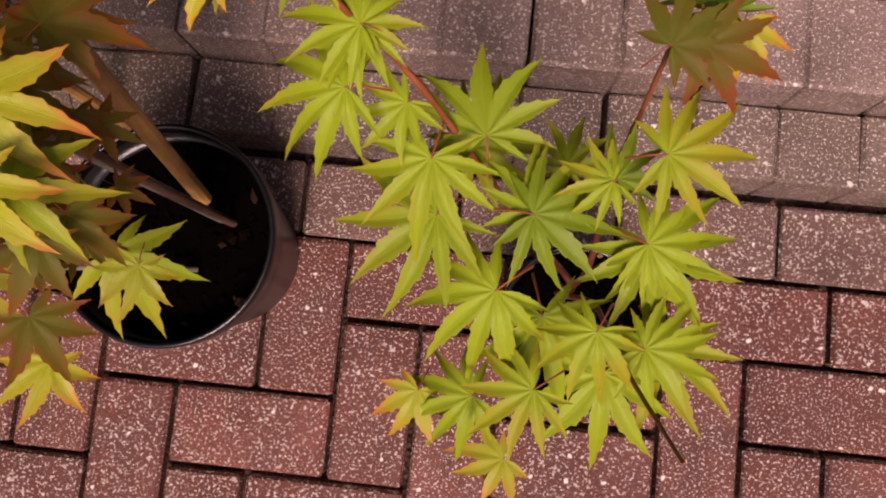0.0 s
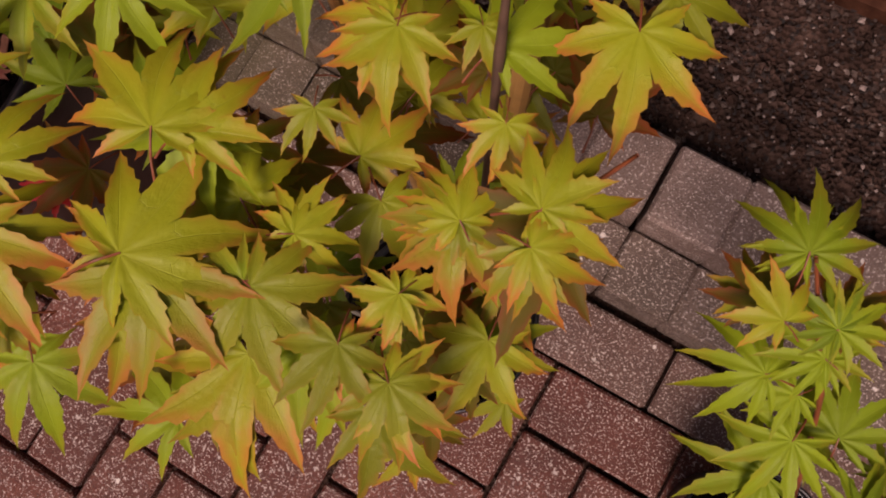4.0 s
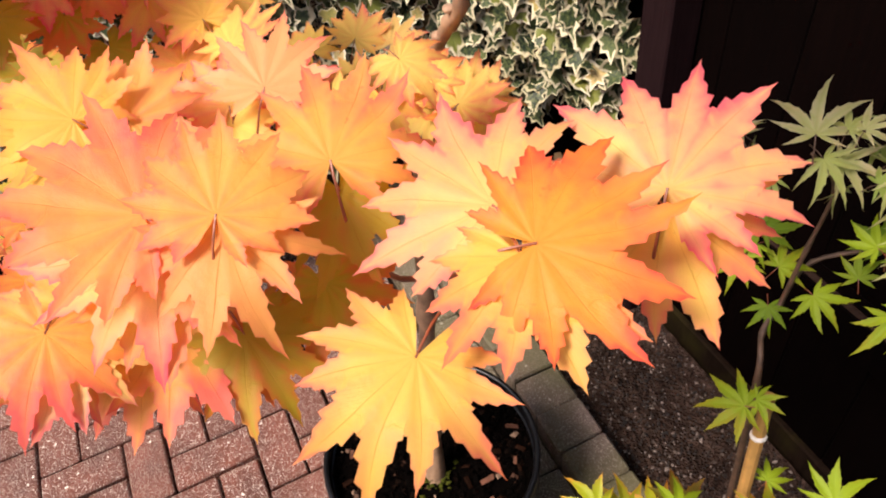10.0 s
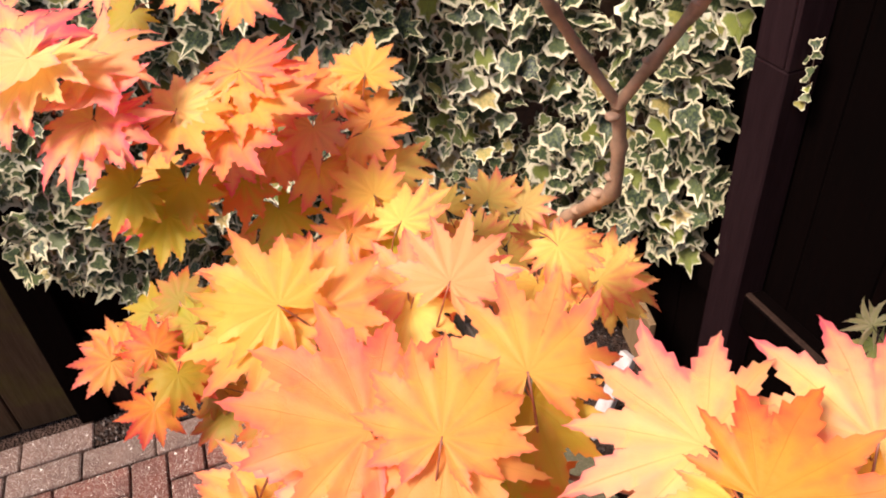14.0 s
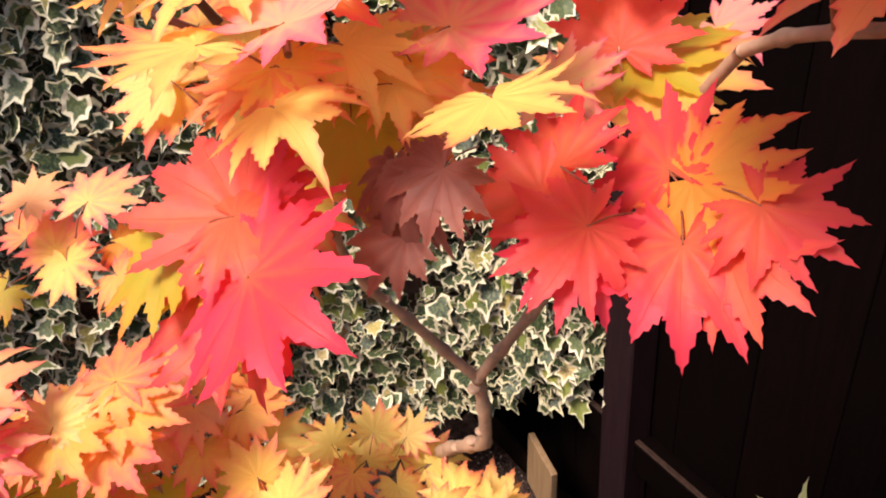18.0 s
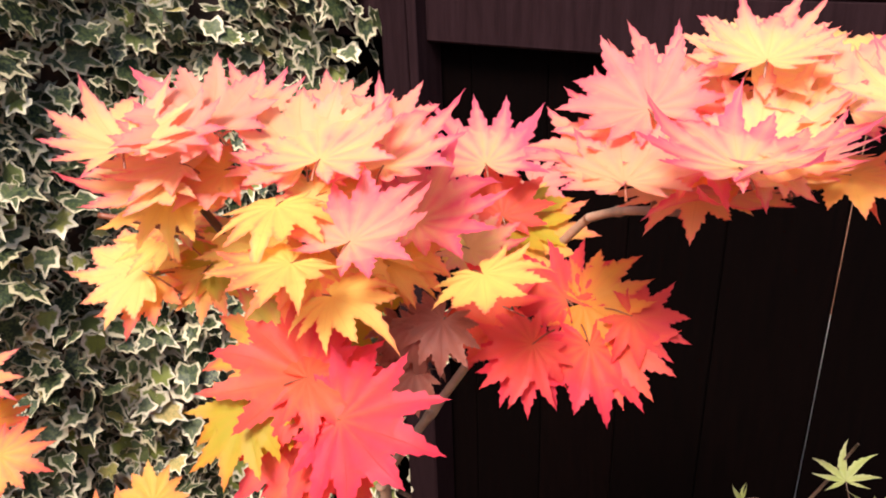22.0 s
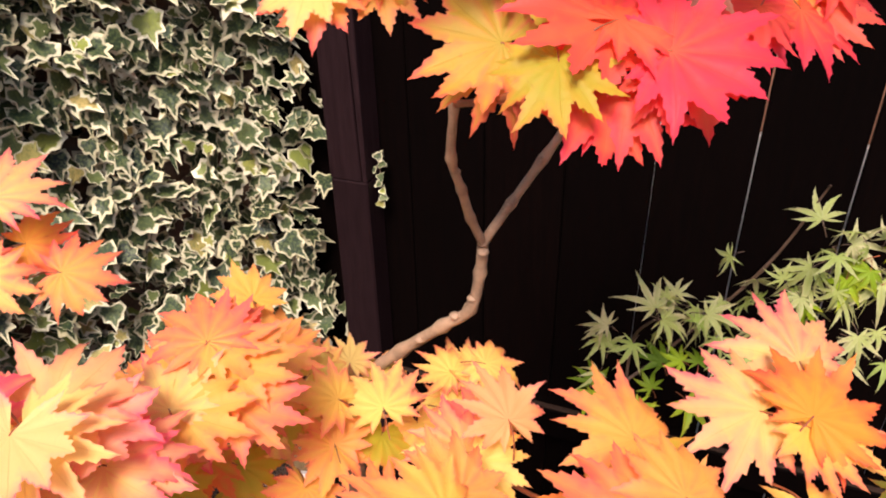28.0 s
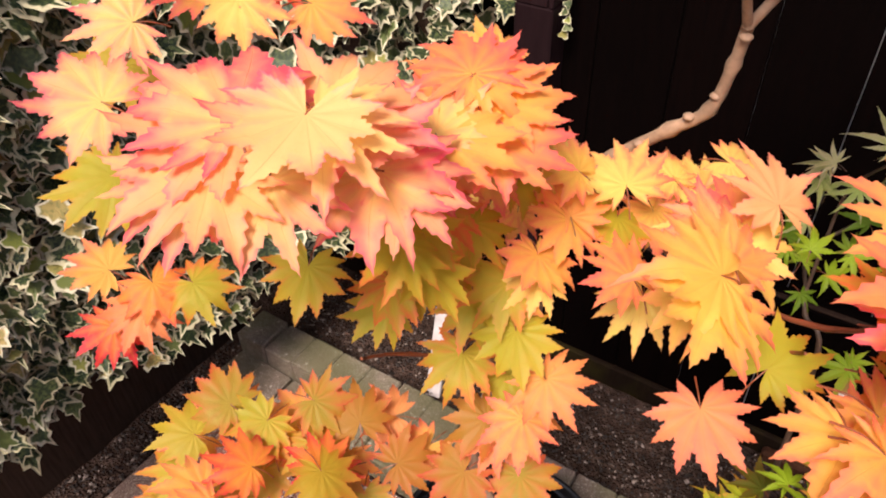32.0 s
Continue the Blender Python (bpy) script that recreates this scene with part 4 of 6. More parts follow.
stem(back_tree, "twig", [(-0.664, 0.462, 0.909), (-0.665, 0.475, 1.0), (-0.662, 0.479, 1.089), (-0.63, 0.38, 1.2)], [0.003, 0.0025, 0.002, 0.0015], TWIG, 41)
leaves(orange_tree, M_ORANGE, [(-0.696, -0.172, 1.297, 0.048, -154, 27, 11), (-0.73, -0.037, 1.356, 0.048, 4, -21, 2), (-0.768, -0.129, 1.345, 0.048, 75, -25, 5)])
leaves(orange_tree, M_GOLD, [(-0.727, -0.127, 1.351, 0.048, -151, 32, 13), (-0.838, -0.083, 1.341, 0.048, 41, -19, -7)])
leaves(orange_tree, M_LEMON, [(-0.716, -0.071, 1.357, 0.048, -126, 21, 25), (-0.809, -0.048, 1.361, 0.048, 33, -21, -6), (-0.845, -0.117, 1.307, 0.048, 142, 13, -26), (-0.766, -0.1, 1.307, 0.048, -165, 29, 1), (-0.745, -0.069, 1.356, 0.048, -118, 35, -11)])
leaves(orange_tree, M_OLIVE, [(-0.668, -0.121, 1.303, 0.048, -23, -25, 12)])
leaves(orange_tree, M_PEACH, [(-1.031, -0.315, 1.498, 0.048, 105, -21, -24), (-1.148, -0.166, 1.537, 0.048, 40, -26, 7), (-1.104, -0.114, 1.539, 0.065, 34, -26, 7), (-1.114, -0.222, 1.582, 0.05, 62, -28, -2), (-1.117, -0.226, 1.493, 0.048, 142, -4, -40)])
leaves(orange_tree, M_ORANGE, [(-0.939, -0.118, 1.415, 0.06, 45, -22, -5), (-0.951, -0.064, 1.417, 0.053, 27, -24, 2), (-0.908, -0.049, 1.39, 0.048, -28, -13, 19), (-0.915, -0.075, 1.366, 0.048, -59, -1, 28), (-1.116, -0.156, 1.493, 0.059, 59, -26, -3), (-1.058, -0.11, 1.478, 0.052, -68, 12, 30), (-1.162, -0.178, 1.496, 0.048, 60, -26, -2)])
leaves(orange_tree, M_LEMON, [(-1.095, -0.148, 1.49, 0.048, -111, 38, 16)])
leaves(orange_tree, M_OLIVE, [(-1.063, -0.306, 1.431, 0.048, -171, 22, -29), (-1.161, -0.216, 1.446, 0.048, -149, 33, -21)])
leaves(orange_tree, M_RUST, [(-1.105, -0.099, 1.489, 0.048, -52, 5, 33)])
leaves(orange_tree, M_ORANGE, [(-1.032, -0.345, 1.117, 0.048, -159, 4, -36), (-1.053, -0.337, 1.113, 0.048, 126, -24, -11), (-1.191, -0.26, 1.205, 0.049, -153, 28, -22), (-1.247, -0.25, 1.219, 0.048, 103, -20, -17)])
leaves(orange_tree, M_OLIVE, [(-0.968, -0.273, 1.13, 0.048, -106, 31, -17), (-1.156, -0.222, 1.225, 0.048, -93, 26, 16)])
leaves(orange_tree, M_RUST, [(-1.031, -0.298, 1.117, 0.048, 118, -29, -10), (-0.956, -0.306, 1.102, 0.048, -109, 28, -19), (-0.976, -0.266, 1.11, 0.048, 38, -14, 26), (-1.19, -0.242, 1.224, 0.05, -114, 36, 4), (-1.209, -0.284, 1.189, 0.048, -157, 25, -24)])
leaves(orange_tree, M_LEMON, [(-1.008, 0.01, 1.187, 0.049, 74, -21, 0), (-0.996, 0.041, 1.185, 0.048, 65, -21, 3), (-1, 0.085, 1.173, 0.048, 59, -21, 4), (-0.986, 0.123, 1.17, 0.048, 58, -21, 3), (-0.95, 0.142, 1.181, 0.048, 56, -21, 3), (-0.784, 0.117, 1.261, 0.048, 24, -25, 18), (-0.785, 0.13, 1.25, 0.048, -44, 6, 30), (-0.81, 0.107, 1.273, 0.048, 76, -25, -7)])
leaves(orange_tree, M_OLIVE, [(-0.963, -0.159, 1.27, 0.048, -139, 29, 1), (-0.948, -0.126, 1.265, 0.048, -153, 29, -4), (-0.897, -0.131, 1.259, 0.048, -143, 28, 4), (-0.846, -0.151, 1.269, 0.048, -146, 26, 4), (-0.898, -0.148, 1.208, 0.051, -170, 24, -10), (-1.006, -0.209, 1.307, 0.048, -154, 28, -11), (-0.863, -0.134, 1.299, 0.048, 170, 23, -18), (-1.116, -0.236, 1.085, 0.051, 139, -3, -25)])
leaves(orange_tree, M_ORANGE, [(-0.813, -0.159, 1.239, 0.048, -123, 20, 15), (-0.829, -0.163, 1.18, 0.048, 178, 24, -12), (-1.044, -0.22, 1.089, 0.062, 159, 7, -22), (-0.965, -0.17, 1.095, 0.048, 122, -3, -23), (-0.926, -0.167, 1.073, 0.048, 169, 15, -16), (-1.141, -0.276, 1.056, 0.048, 141, -4, -24), (-0.992, -0.215, 1.062, 0.048, -169, 18, -12), (-0.853, -0.159, 1.134, 0.048, 121, 2, -22)])
leaves(orange_tree, M_RUST, [(-1.07, -0.249, 1.057, 0.048, -152, 20, -10)])
leaves(orange_tree, M_CROWN, [(-0.762, -0.079, 1.812, 0.056, 48, -19, -4), (-0.684, -0.004, 1.799, 0.061, 14, -18, 0), (-0.66, 0.024, 1.792, 0.066, 10, -18, 1), (-0.634, -0.033, 1.769, 0.055, -4, -21, 4), (-0.748, -0.031, 1.781, 0.044, 163, 2, -11)])
leaves(orange_tree, M_CROWN, [(-0.747, -0.062, 1.814, 0.044, 45, -17, -4)])
leaves(orange_tree, M_LEMON, [(-0.648, -0.062, 1.764, 0.044, 176, 1, -4), (-0.646, -0.039, 1.736, 0.044, -92, -4, 18), (-0.589, 0.025, 1.74, 0.044, -113, -2, 13), (-0.68, -0.042, 1.783, 0.044, -151, 6, 3)])
leaves(orange_tree, M_OLIVE, [(-0.729, 0.012, 1.732, 0.044, -155, 13, 2)])
leaves(orange_tree, M_ORANGE, [(-0.685, -0.028, 1.738, 0.044, -179, 8, -6)])
leaves(orange_tree, M_CROWN, [(-0.528, 0.06, 1.805, 0.062, 70, -9, -4), (-0.468, 0.095, 1.817, 0.06, 10, -22, -5), (-0.513, 0.038, 1.804, 0.049, 32, -11, -2), (-0.444, 0.042, 1.824, 0.044, -86, -9, 4), (-0.499, 0.094, 1.809, 0.044, 18, -21, -6), (-0.459, 0.035, 1.821, 0.053, 58, -9, -4)])
leaves(orange_tree, M_CROWN, [(-0.474, 0.108, 1.855, 0.044, 12, -22, 0), (-0.451, 0.082, 1.804, 0.044, 52, -10, -2), (-0.403, 0.082, 1.844, 0.044, 12, -21, 4)])
leaves(orange_tree, M_PEACH, [(-0.928, -0.086, 1.396, 0.044, -101, 32, -2), (-0.924, -0.161, 1.395, 0.044, -94, 32, -2), (-0.936, -0.061, 1.415, 0.044, 82, -33, -1)])
leaves(orange_tree, M_GOLD, [(-0.938, -0.166, 1.427, 0.044, 85, -33, 3), (-0.943, -0.135, 1.412, 0.047, 72, -31, 9), (-0.951, -0.086, 1.424, 0.044, 82, -33, 1), (-0.938, -0.032, 1.429, 0.044, 65, -33, 8), (-0.914, -0.038, 1.397, 0.044, 58, -30, 12), (-0.907, -0.09, 1.368, 0.044, -120, 28, -13), (-0.929, -0.124, 1.383, 0.044, -90, 31, 3)])
leaves(orange_tree, M_OLIVE, [(-0.903, -0.198, 1.388, 0.044, -99, 30, -7), (-0.886, -0.235, 1.402, 0.044, -152, 10, -30), (-0.883, -0.218, 1.372, 0.044, -107, 28, -12), (-0.899, -0.132, 1.343, 0.044, -80, 28, 8), (-0.914, -0.154, 1.37, 0.044, -102, 30, -6), (-0.891, -0.071, 1.355, 0.044, -78, 27, 12)])
leaves(orange_tree, M_LEMON, [(-0.887, -0.034, 1.364, 0.044, -3, -5, 30), (-0.878, -0.044, 1.349, 0.044, -108, 29, -3)])
leaves(orange_tree, M_CROWN, [(-0.513, 0.158, 1.796, 0.046, -169, 1, -5), (-0.537, 0.15, 1.767, 0.044, 53, -13, -2)])
leaves(orange_tree, M_AUTUMN, [(-1.043, -0.28, 1.079, 0.048, -171, 17, -19), (-0.979, -0.239, 1.079, 0.048, 147, 5, -24), (-0.98, -0.205, 1.113, 0.048, 43, -27, 0), (-0.936, -0.207, 1.083, 0.048, -38, -5, 24), (-1.025, -0.217, 1.13, 0.048, -80, 17, 23), (-1.11, -0.349, 1.055, 0.048, -179, 10, -24), (-1.077, -0.317, 1.065, 0.048, -153, 21, -15), (-0.954, -0.241, 1.061, 0.048, -154, 22, -7), (-1.091, -0.263, 1.128, 0.048, 88, -25, -16), (-0.866, -0.158, 1.148, 0.048, 151, 15, -23), (-0.843, -0.131, 1.16, 0.048, -70, 1, 28), (-0.867, -0.195, 1.112, 0.048, 161, 16, -18)])
leaves(orange_tree, M_AUTUMN, [(-0.824, -0.17, 1.108, 0.048, -135, 22, 10)])
leaves(orange_tree, M_OLIVE, [(-1.056, -0.252, 1.116, 0.048, 176, 15, -24), (-1.111, -0.298, 1.106, 0.048, 106, -20, -21), (-1.043, -0.264, 1.096, 0.048, 55, -27, -1), (-1.106, -0.322, 1.079, 0.048, 152, -1, -27), (-1.013, -0.241, 1.099, 0.048, -108, 24, 11), (-0.925, -0.088, 1.256, 0.048, 159, 22, -28), (-0.891, -0.11, 1.212, 0.048, 15, -31, 7), (-0.866, -0.126, 1.18, 0.048, -85, 10, 28), (-0.977, -0.15, 1.228, 0.048, 176, 24, -24)])
leaves(orange_tree, M_LEMON, [(-0.98, 0.042, 1.239, 0.044, 96, -27, -13), (-0.962, 0.086, 1.248, 0.044, 51, -28, 9), (-0.924, 0.091, 1.199, 0.044, -97, 26, 9), (-0.914, 0.131, 1.216, 0.044, -12, -7, 27), (-0.757, 0.061, 1.338, 0.044, -80, 20, 18), (-0.771, 0.008, 1.317, 0.044, -98, 24, 7)])
leaves(orange_tree, M_PEACH, [(-0.941, 0.116, 1.242, 0.044, 29, -24, 18)])
leaves(orange_tree, M_GOLD, [(-0.954, 0.053, 1.211, 0.044, -153, 20, -20), (-0.976, 0.011, 1.209, 0.044, -177, 9, -27), (-0.792, -0.02, 1.324, 0.044, -137, 22, -13), (-0.75, 0.041, 1.312, 0.044, -110, 24, 4), (-0.838, -0.084, 1.339, 0.044, -154, 15, -23), (-0.845, -0.059, 1.368, 0.044, 99, -27, -11)])
leaves(orange_tree, M_OLIVE, [(-0.812, -0.049, 1.33, 0.044, -166, 12, -24)])
leaves(orange_tree, M_ORANGE, [(-0.847, -0.119, 1.325, 0.044, -136, 19, -19)])
leaves(green_tree, M_BRONZE, [(-0.21, 0.166, 0.73, 0.078, 147, 3, -8)])
leaves(green_tree, M_LIME, [(-0.39, 0.221, 0.748, 0.072, 144, -1, -16), (-0.395, 0.294, 0.768, 0.058, 4, -13, 14), (-0.527, 0.227, 0.772, 0.058, 19, -15, 18), (-0.508, 0.141, 0.745, 0.058, 165, -1, -20), (-0.461, 0.165, 0.757, 0.058, -118, 19, -4), (-0.263, 0.094, 0.382, 0.078, -143, 5, -7), (-0.287, 0.096, 0.557, 0.058, -127, 10, -7)])
leaves(sapling_tree, M_BRONZE, [(0.1, 0.197, 0.63, 0.038, -49, -17, 6), (0.115, 0.199, 0.629, 0.038, -107, -5, 18), (-0.091, 0.196, 0.671, 0.038, 64, 1, -14), (-0.055, 0.208, 0.669, 0.038, -33, -17, -2)])
leaves(back_tree, M_PALE, [(-0.632, 0.379, 1.22, 0.06, 45, -39, -7), (-0.621, 0.384, 1.199, 0.046, -102, 26, 29), (-0.618, 0.404, 1.189, 0.048, -55, -1, 38), (-0.685, 0.377, 1.142, 0.04, 21, -34, 14), (-0.697, 0.378, 1.153, 0.041, -143, 37, -3), (-0.696, 0.384, 1.086, 0.036, 165, 19, -30), (-0.442, 0.573, 1.287, 0.057, 16, -40, -19), (-0.361, 0.562, 1.278, 0.036, -14, -43, 5), (-0.443, 0.538, 1.228, 0.06, 143, 34, -25), (-0.355, 0.541, 1.223, 0.06, -179, 41, 10), (-0.297, 0.556, 1.215, 0.054, -12, -42, 0), (-0.289, 0.557, 1.211, 0.06, -104, 1, 42), (-0.398, 0.565, 1.26, 0.06, -79, -12, 42)])
leaves(back_tree, M_PALE, [(-0.474, 0.53, 1.206, 0.036, 30, -33, -25), (-0.62, 0.402, 1.223, 0.036, 9, -39, -3), (-0.693, 0.364, 1.186, 0.039, 97, -2, -37), (-0.578, 0.403, 1.193, 0.036, -28, -31, 22), (-0.652, 0.367, 1.163, 0.043, 169, 34, -13), (-0.685, 0.346, 1.201, 0.036, 66, -17, -38), (-0.609, 0.407, 1.228, 0.038, 2, -43, -3), (-0.567, 0.41, 1.204, 0.05, -96, 1, 43), (-0.518, 0.375, 1.163, 0.036, -14, -40, 6)])
leaves(back_tree, M_LIME, [(-0.716, 0.46, 0.994, 0.051, 12, -30, 16), (-0.709, 0.448, 0.983, 0.04, 171, 22, -25), (-0.685, 0.467, 0.956, 0.049, 8, -28, 16), (-0.646, 0.49, 0.93, 0.052, -91, 16, 27), (-0.627, 0.53, 0.955, 0.04, 46, -31, -12), (-0.618, 0.54, 1.005, 0.053, 43, -33, -11), (-0.568, 0.517, 0.955, 0.06, -131, 28, 15), (-0.67, 0.45, 0.91, 0.041, -130, 29, 9), (-0.578, 0.337, 0.902, 0.06, 141, 7, -24), (-0.577, 0.351, 0.905, 0.036, -61, 1, 25), (-0.543, 0.379, 0.75, 0.036, 11, -21, 6), (-0.478, 0.413, 0.774, 0.06, 46, -20, -11), (-0.245, 0.523, 1.15, 0.036, -79, -17, 37)])
leaves(back_tree, M_LIME, [(-0.676, 0.309, 1.096, 0.04, 4, -37, -1), (-0.633, 0.327, 1.091, 0.036, -112, 13, 35)])
leaves(back_tree, M_LIMERED, [(-0.282, 0.343, 1.147, 0.047, 87, -11, -27), (-0.266, 0.334, 1.137, 0.06, -150, 26, 6), (-0.246, 0.35, 1.133, 0.044, -133, 22, 17), (-0.282, 0.392, 1.151, 0.036, -10, -28, 16), (-0.242, 0.389, 1.143, 0.037, -107, 14, 28), (-0.23, 0.366, 1.13, 0.041, -98, 8, 27)])
leaves(back_tree, M_BRONZE, [(-0.315, 0.325, 1.066, 0.046, -175, 22, -10)])
leaves(green_tree, M_BRONZE, [(-0.228, 0.135, 0.57, 0.046, -161, 16, -23), (-0.217, 0.087, 0.564, 0.046, 171, -2, -26), (-0.228, 0.043, 0.54, 0.045, -140, 14, -21), (-0.245, 0.115, 0.548, 0.042, -64, 22, 17), (-0.248, 0.173, 0.555, 0.04, -116, 29, -2), (-0.225, 0.165, 0.532, 0.031, -155, 19, -18), (-0.217, 0.162, 0.522, 0.03, -102, 25, 5), (-0.211, 0.129, 0.498, 0.025, -108, 23, -1), (-0.232, 0.118, 0.508, 0.038, 173, 2, -24), (-0.227, 0.091, 0.495, 0.03, -52, 16, 17)])
leaves(green_tree, M_LIMERED, [(-0.187, 0.08, 0.502, 0.037, 176, 0, -20), (-0.23, 0.016, 0.507, 0.042, 169, -9, -23)])
leaves(green_tree, M_BRONZE, [(-0.212, 0.103, 0.545, 0.042, -124, 22, -11), (-0.252, 0.07, 0.504, 0.024, -72, 24, 9)])
leaves(green_tree, M_LIME, [(-0.504, 0.033, 0.723, 0.058, -178, 0, -12), (-0.389, 0.123, 0.718, 0.058, 159, -1, -13), (-0.277, 0.231, 0.735, 0.058, -19, -4, 7), (-0.439, 0.224, 0.687, 0.058, 12, -9, 10), (-0.216, 0.109, 0.598, 0.058, -88, 3, 2), (-0.352, 0.098, 0.531, 0.06, -95, 11, 1), (-0.359, -0.032, 0.618, 0.058, 108, -12, 1), (-0.419, -0.03, 0.693, 0.058, -132, 8, -12), (-0.532, -0.065, 0.524, 0.058, -178, -3, -10), (-0.355, 0.111, 0.633, 0.058, -124, 9, -4), (-0.575, 0.089, 0.703, 0.058, 10, -5, 21), (-0.604, 0.224, 0.578, 0.065, 51, -12, 4), (-0.334, 0.065, 0.71, 0.058, 146, -7, -11)])
leaves(green_tree, M_LIME, [(-0.566, 0.245, 0.589, 0.062, 79, -17, -4), (-0.328, 0.023, 0.531, 0.058, -156, 1, -5), (-0.585, 0.292, 0.674, 0.06, 54, -11, 2), (-0.292, 0.039, 0.589, 0.058, -162, 1, -4), (-0.612, 0.138, 0.588, 0.062, 67, -15, 4), (-0.667, 0.084, 0.614, 0.059, 68, -22, 8), (-0.519, 0.196, 0.603, 0.06, 40, -19, 12), (-0.627, 0.146, 0.562, 0.066, 91, -10, -2), (-0.545, 0.249, 0.686, 0.058, 52, -18, 4), (-0.534, -0.034, 0.659, 0.058, -161, 3, -23), (-0.314, 0.315, 0.659, 0.058, -96, 6, 7), (-0.467, 0.23, 0.642, 0.058, 122, -9, -15), (-0.551, 0.114, 0.626, 0.058, 66, -14, 4)])
leaves(green_tree, M_LIME, [(-0.445, 0.13, 0.671, 0.058, 109, -8, -5), (-0.368, 0.064, 0.553, 0.058, -146, 6, -9), (-0.531, -0.019, 0.698, 0.058, 69, -8, 5), (-0.296, 0.05, 0.685, 0.058, -118, 5, -3), (-0.535, 0.171, 0.547, 0.066, 80, -8, -1), (-0.322, 0.385, 0.523, 0.065, 55, -14, -7), (-0.266, 0.156, 0.547, 0.058, -118, 8, 1), (-0.468, 0.059, 0.557, 0.061, 103, -7, -2), (-0.418, 0.299, 0.54, 0.063, -31, -2, 11), (-0.282, 0.182, 0.606, 0.058, -62, 3, 8)])
leaves(green_tree, M_LIMERED, [(-0.452, 0.195, 0.684, 0.058, 62, -9, 1), (-0.266, 0.227, 0.538, 0.061, -93, 6, 6), (-0.486, -0.044, 0.68, 0.058, 126, -14, -5), (-0.54, 0.421, 0.6, 0.063, 12, -13, 10), (-0.645, 0.096, 0.665, 0.058, 117, -16, -10), (-0.354, 0.232, 0.575, 0.059, 26, -10, 5)])
# bronze leaves mixed in low down give the crown's shaded depths by colour
leaves(green_tree, M_BRONZE, [(-0.498, 0.335, 0.624, 0.063, 71, -9, -3), (-0.264, 0.188, 0.575, 0.058, -98, 6, 4)])
leaves(green_tree, M_LIMERED, [(-0.551, 0.156, 0.52, 0.065, -175, 5, -17), (-0.281, 0.104, 0.533, 0.059, -109, 5, 0), (-0.227, 0.146, 0.621, 0.058, -93, 5, 4), (-0.35, 0.292, 0.673, 0.058, 38, -15, 2), (-0.389, -0.017, 0.517, 0.06, -115, 7, -6), (-0.323, 0.023, 0.58, 0.058, -168, 0, -11)])
leaves(green_tree, M_BRONZE, [(-0.261, 0.342, 0.502, 0.063, -55, -2, 11), (-0.563, 0.201, 0.614, 0.06, 118, -7, -7), (-0.401, 0.155, 0.575, 0.059, -95, 11, 3), (-0.404, -0.01, 0.595, 0.058, -120, 8, -7)])
leaves(green_tree, M_LIMERED, [(-0.298, 0.066, 0.505, 0.059, -138, 6, -6), (-0.403, 0.013, 0.672, 0.058, -106, 15, -7), (-0.361, 0.248, 0.542, 0.062, -1, -7, 9), (-0.356, 0.268, 0.612, 0.058, 13, -14, 10), (-0.65, 0.267, 0.571, 0.062, 63, -25, 2), (-0.454, 0.277, 0.683, 0.058, -33, 0, 15), (-0.271, 0.414, 0.532, 0.061, -36, -8, 14)])
leaves(green_tree, M_BRONZE, [(-0.264, 0.284, 0.614, 0.058, -24, -4, 5), (-0.362, 0.383, 0.522, 0.065, -71, 3, 8), (-0.369, 0.22, 0.509, 0.064, -57, 5, 11), (-0.224, 0.266, 0.624, 0.058, 8, -11, 3)])
leaves(green_tree, M_LIMERED, [(-0.299, 0.246, 0.57, 0.059, -22, -5, 10), (-0.66, 0.115, 0.597, 0.065, 83, -11, 0), (-0.279, 0.329, 0.625, 0.058, 51, -10, -4), (-0.319, 0.02, 0.677, 0.058, -149, 4, -10), (-0.247, 0.042, 0.677, 0.058, -112, 3, -1), (-0.409, 0.134, 0.646, 0.058, -107, 8, 0)])
leaves(green_tree, M_BRONZE, [(-0.573, 0.178, 0.542, 0.067, 61, -12, 3), (-0.345, 0.067, 0.517, 0.06, -180, 0, -8), (-0.608, -0.052, 0.556, 0.058, 141, -15, -12), (-0.282, 0.31, 0.55, 0.061, -12, -7, 7)])
leaves(green_tree, M_LIMERED, [(-0.401, 0.125, 0.598, 0.058, -161, 7, -10), (-0.341, 0.232, 0.607, 0.058, -13, -4, 7), (-0.489, -0.001, 0.641, 0.058, 137, -12, -9), (-0.652, 0.105, 0.633, 0.058, 91, -15, -2), (-0.31, 0.146, 0.652, 0.058, -129, 11, -3)])
leaves(green_tree, M_BRONZE, [(-0.324, 0.075, 0.593, 0.058, 175, 0, -11), (-0.263, 0.081, 0.597, 0.058, -71, 7, 4), (-0.302, 0.261, 0.62, 0.058, 54, -6, -1), (-0.611, 0.334, 0.58, 0.067, 66, -12, -1)])
leaves(green_tree, M_LIMERED, [(-0.289, 0.282, 0.591, 0.058, -88, 3, 5), (-0.624, 0.3, 0.571, 0.065, 69, -19, -2), (-0.297, 0.359, 0.523, 0.063, -90, 7, 13), (-0.532, 0.386, 0.631, 0.06, 54, -21, -1), (-0.486, 0.346, 0.689, 0.058, 43, -13, 2), (-0.408, 0.301, 0.663, 0.058, 4, -10, 10), (-0.658, 0.222, 0.608, 0.059, 97, -22, -10)])
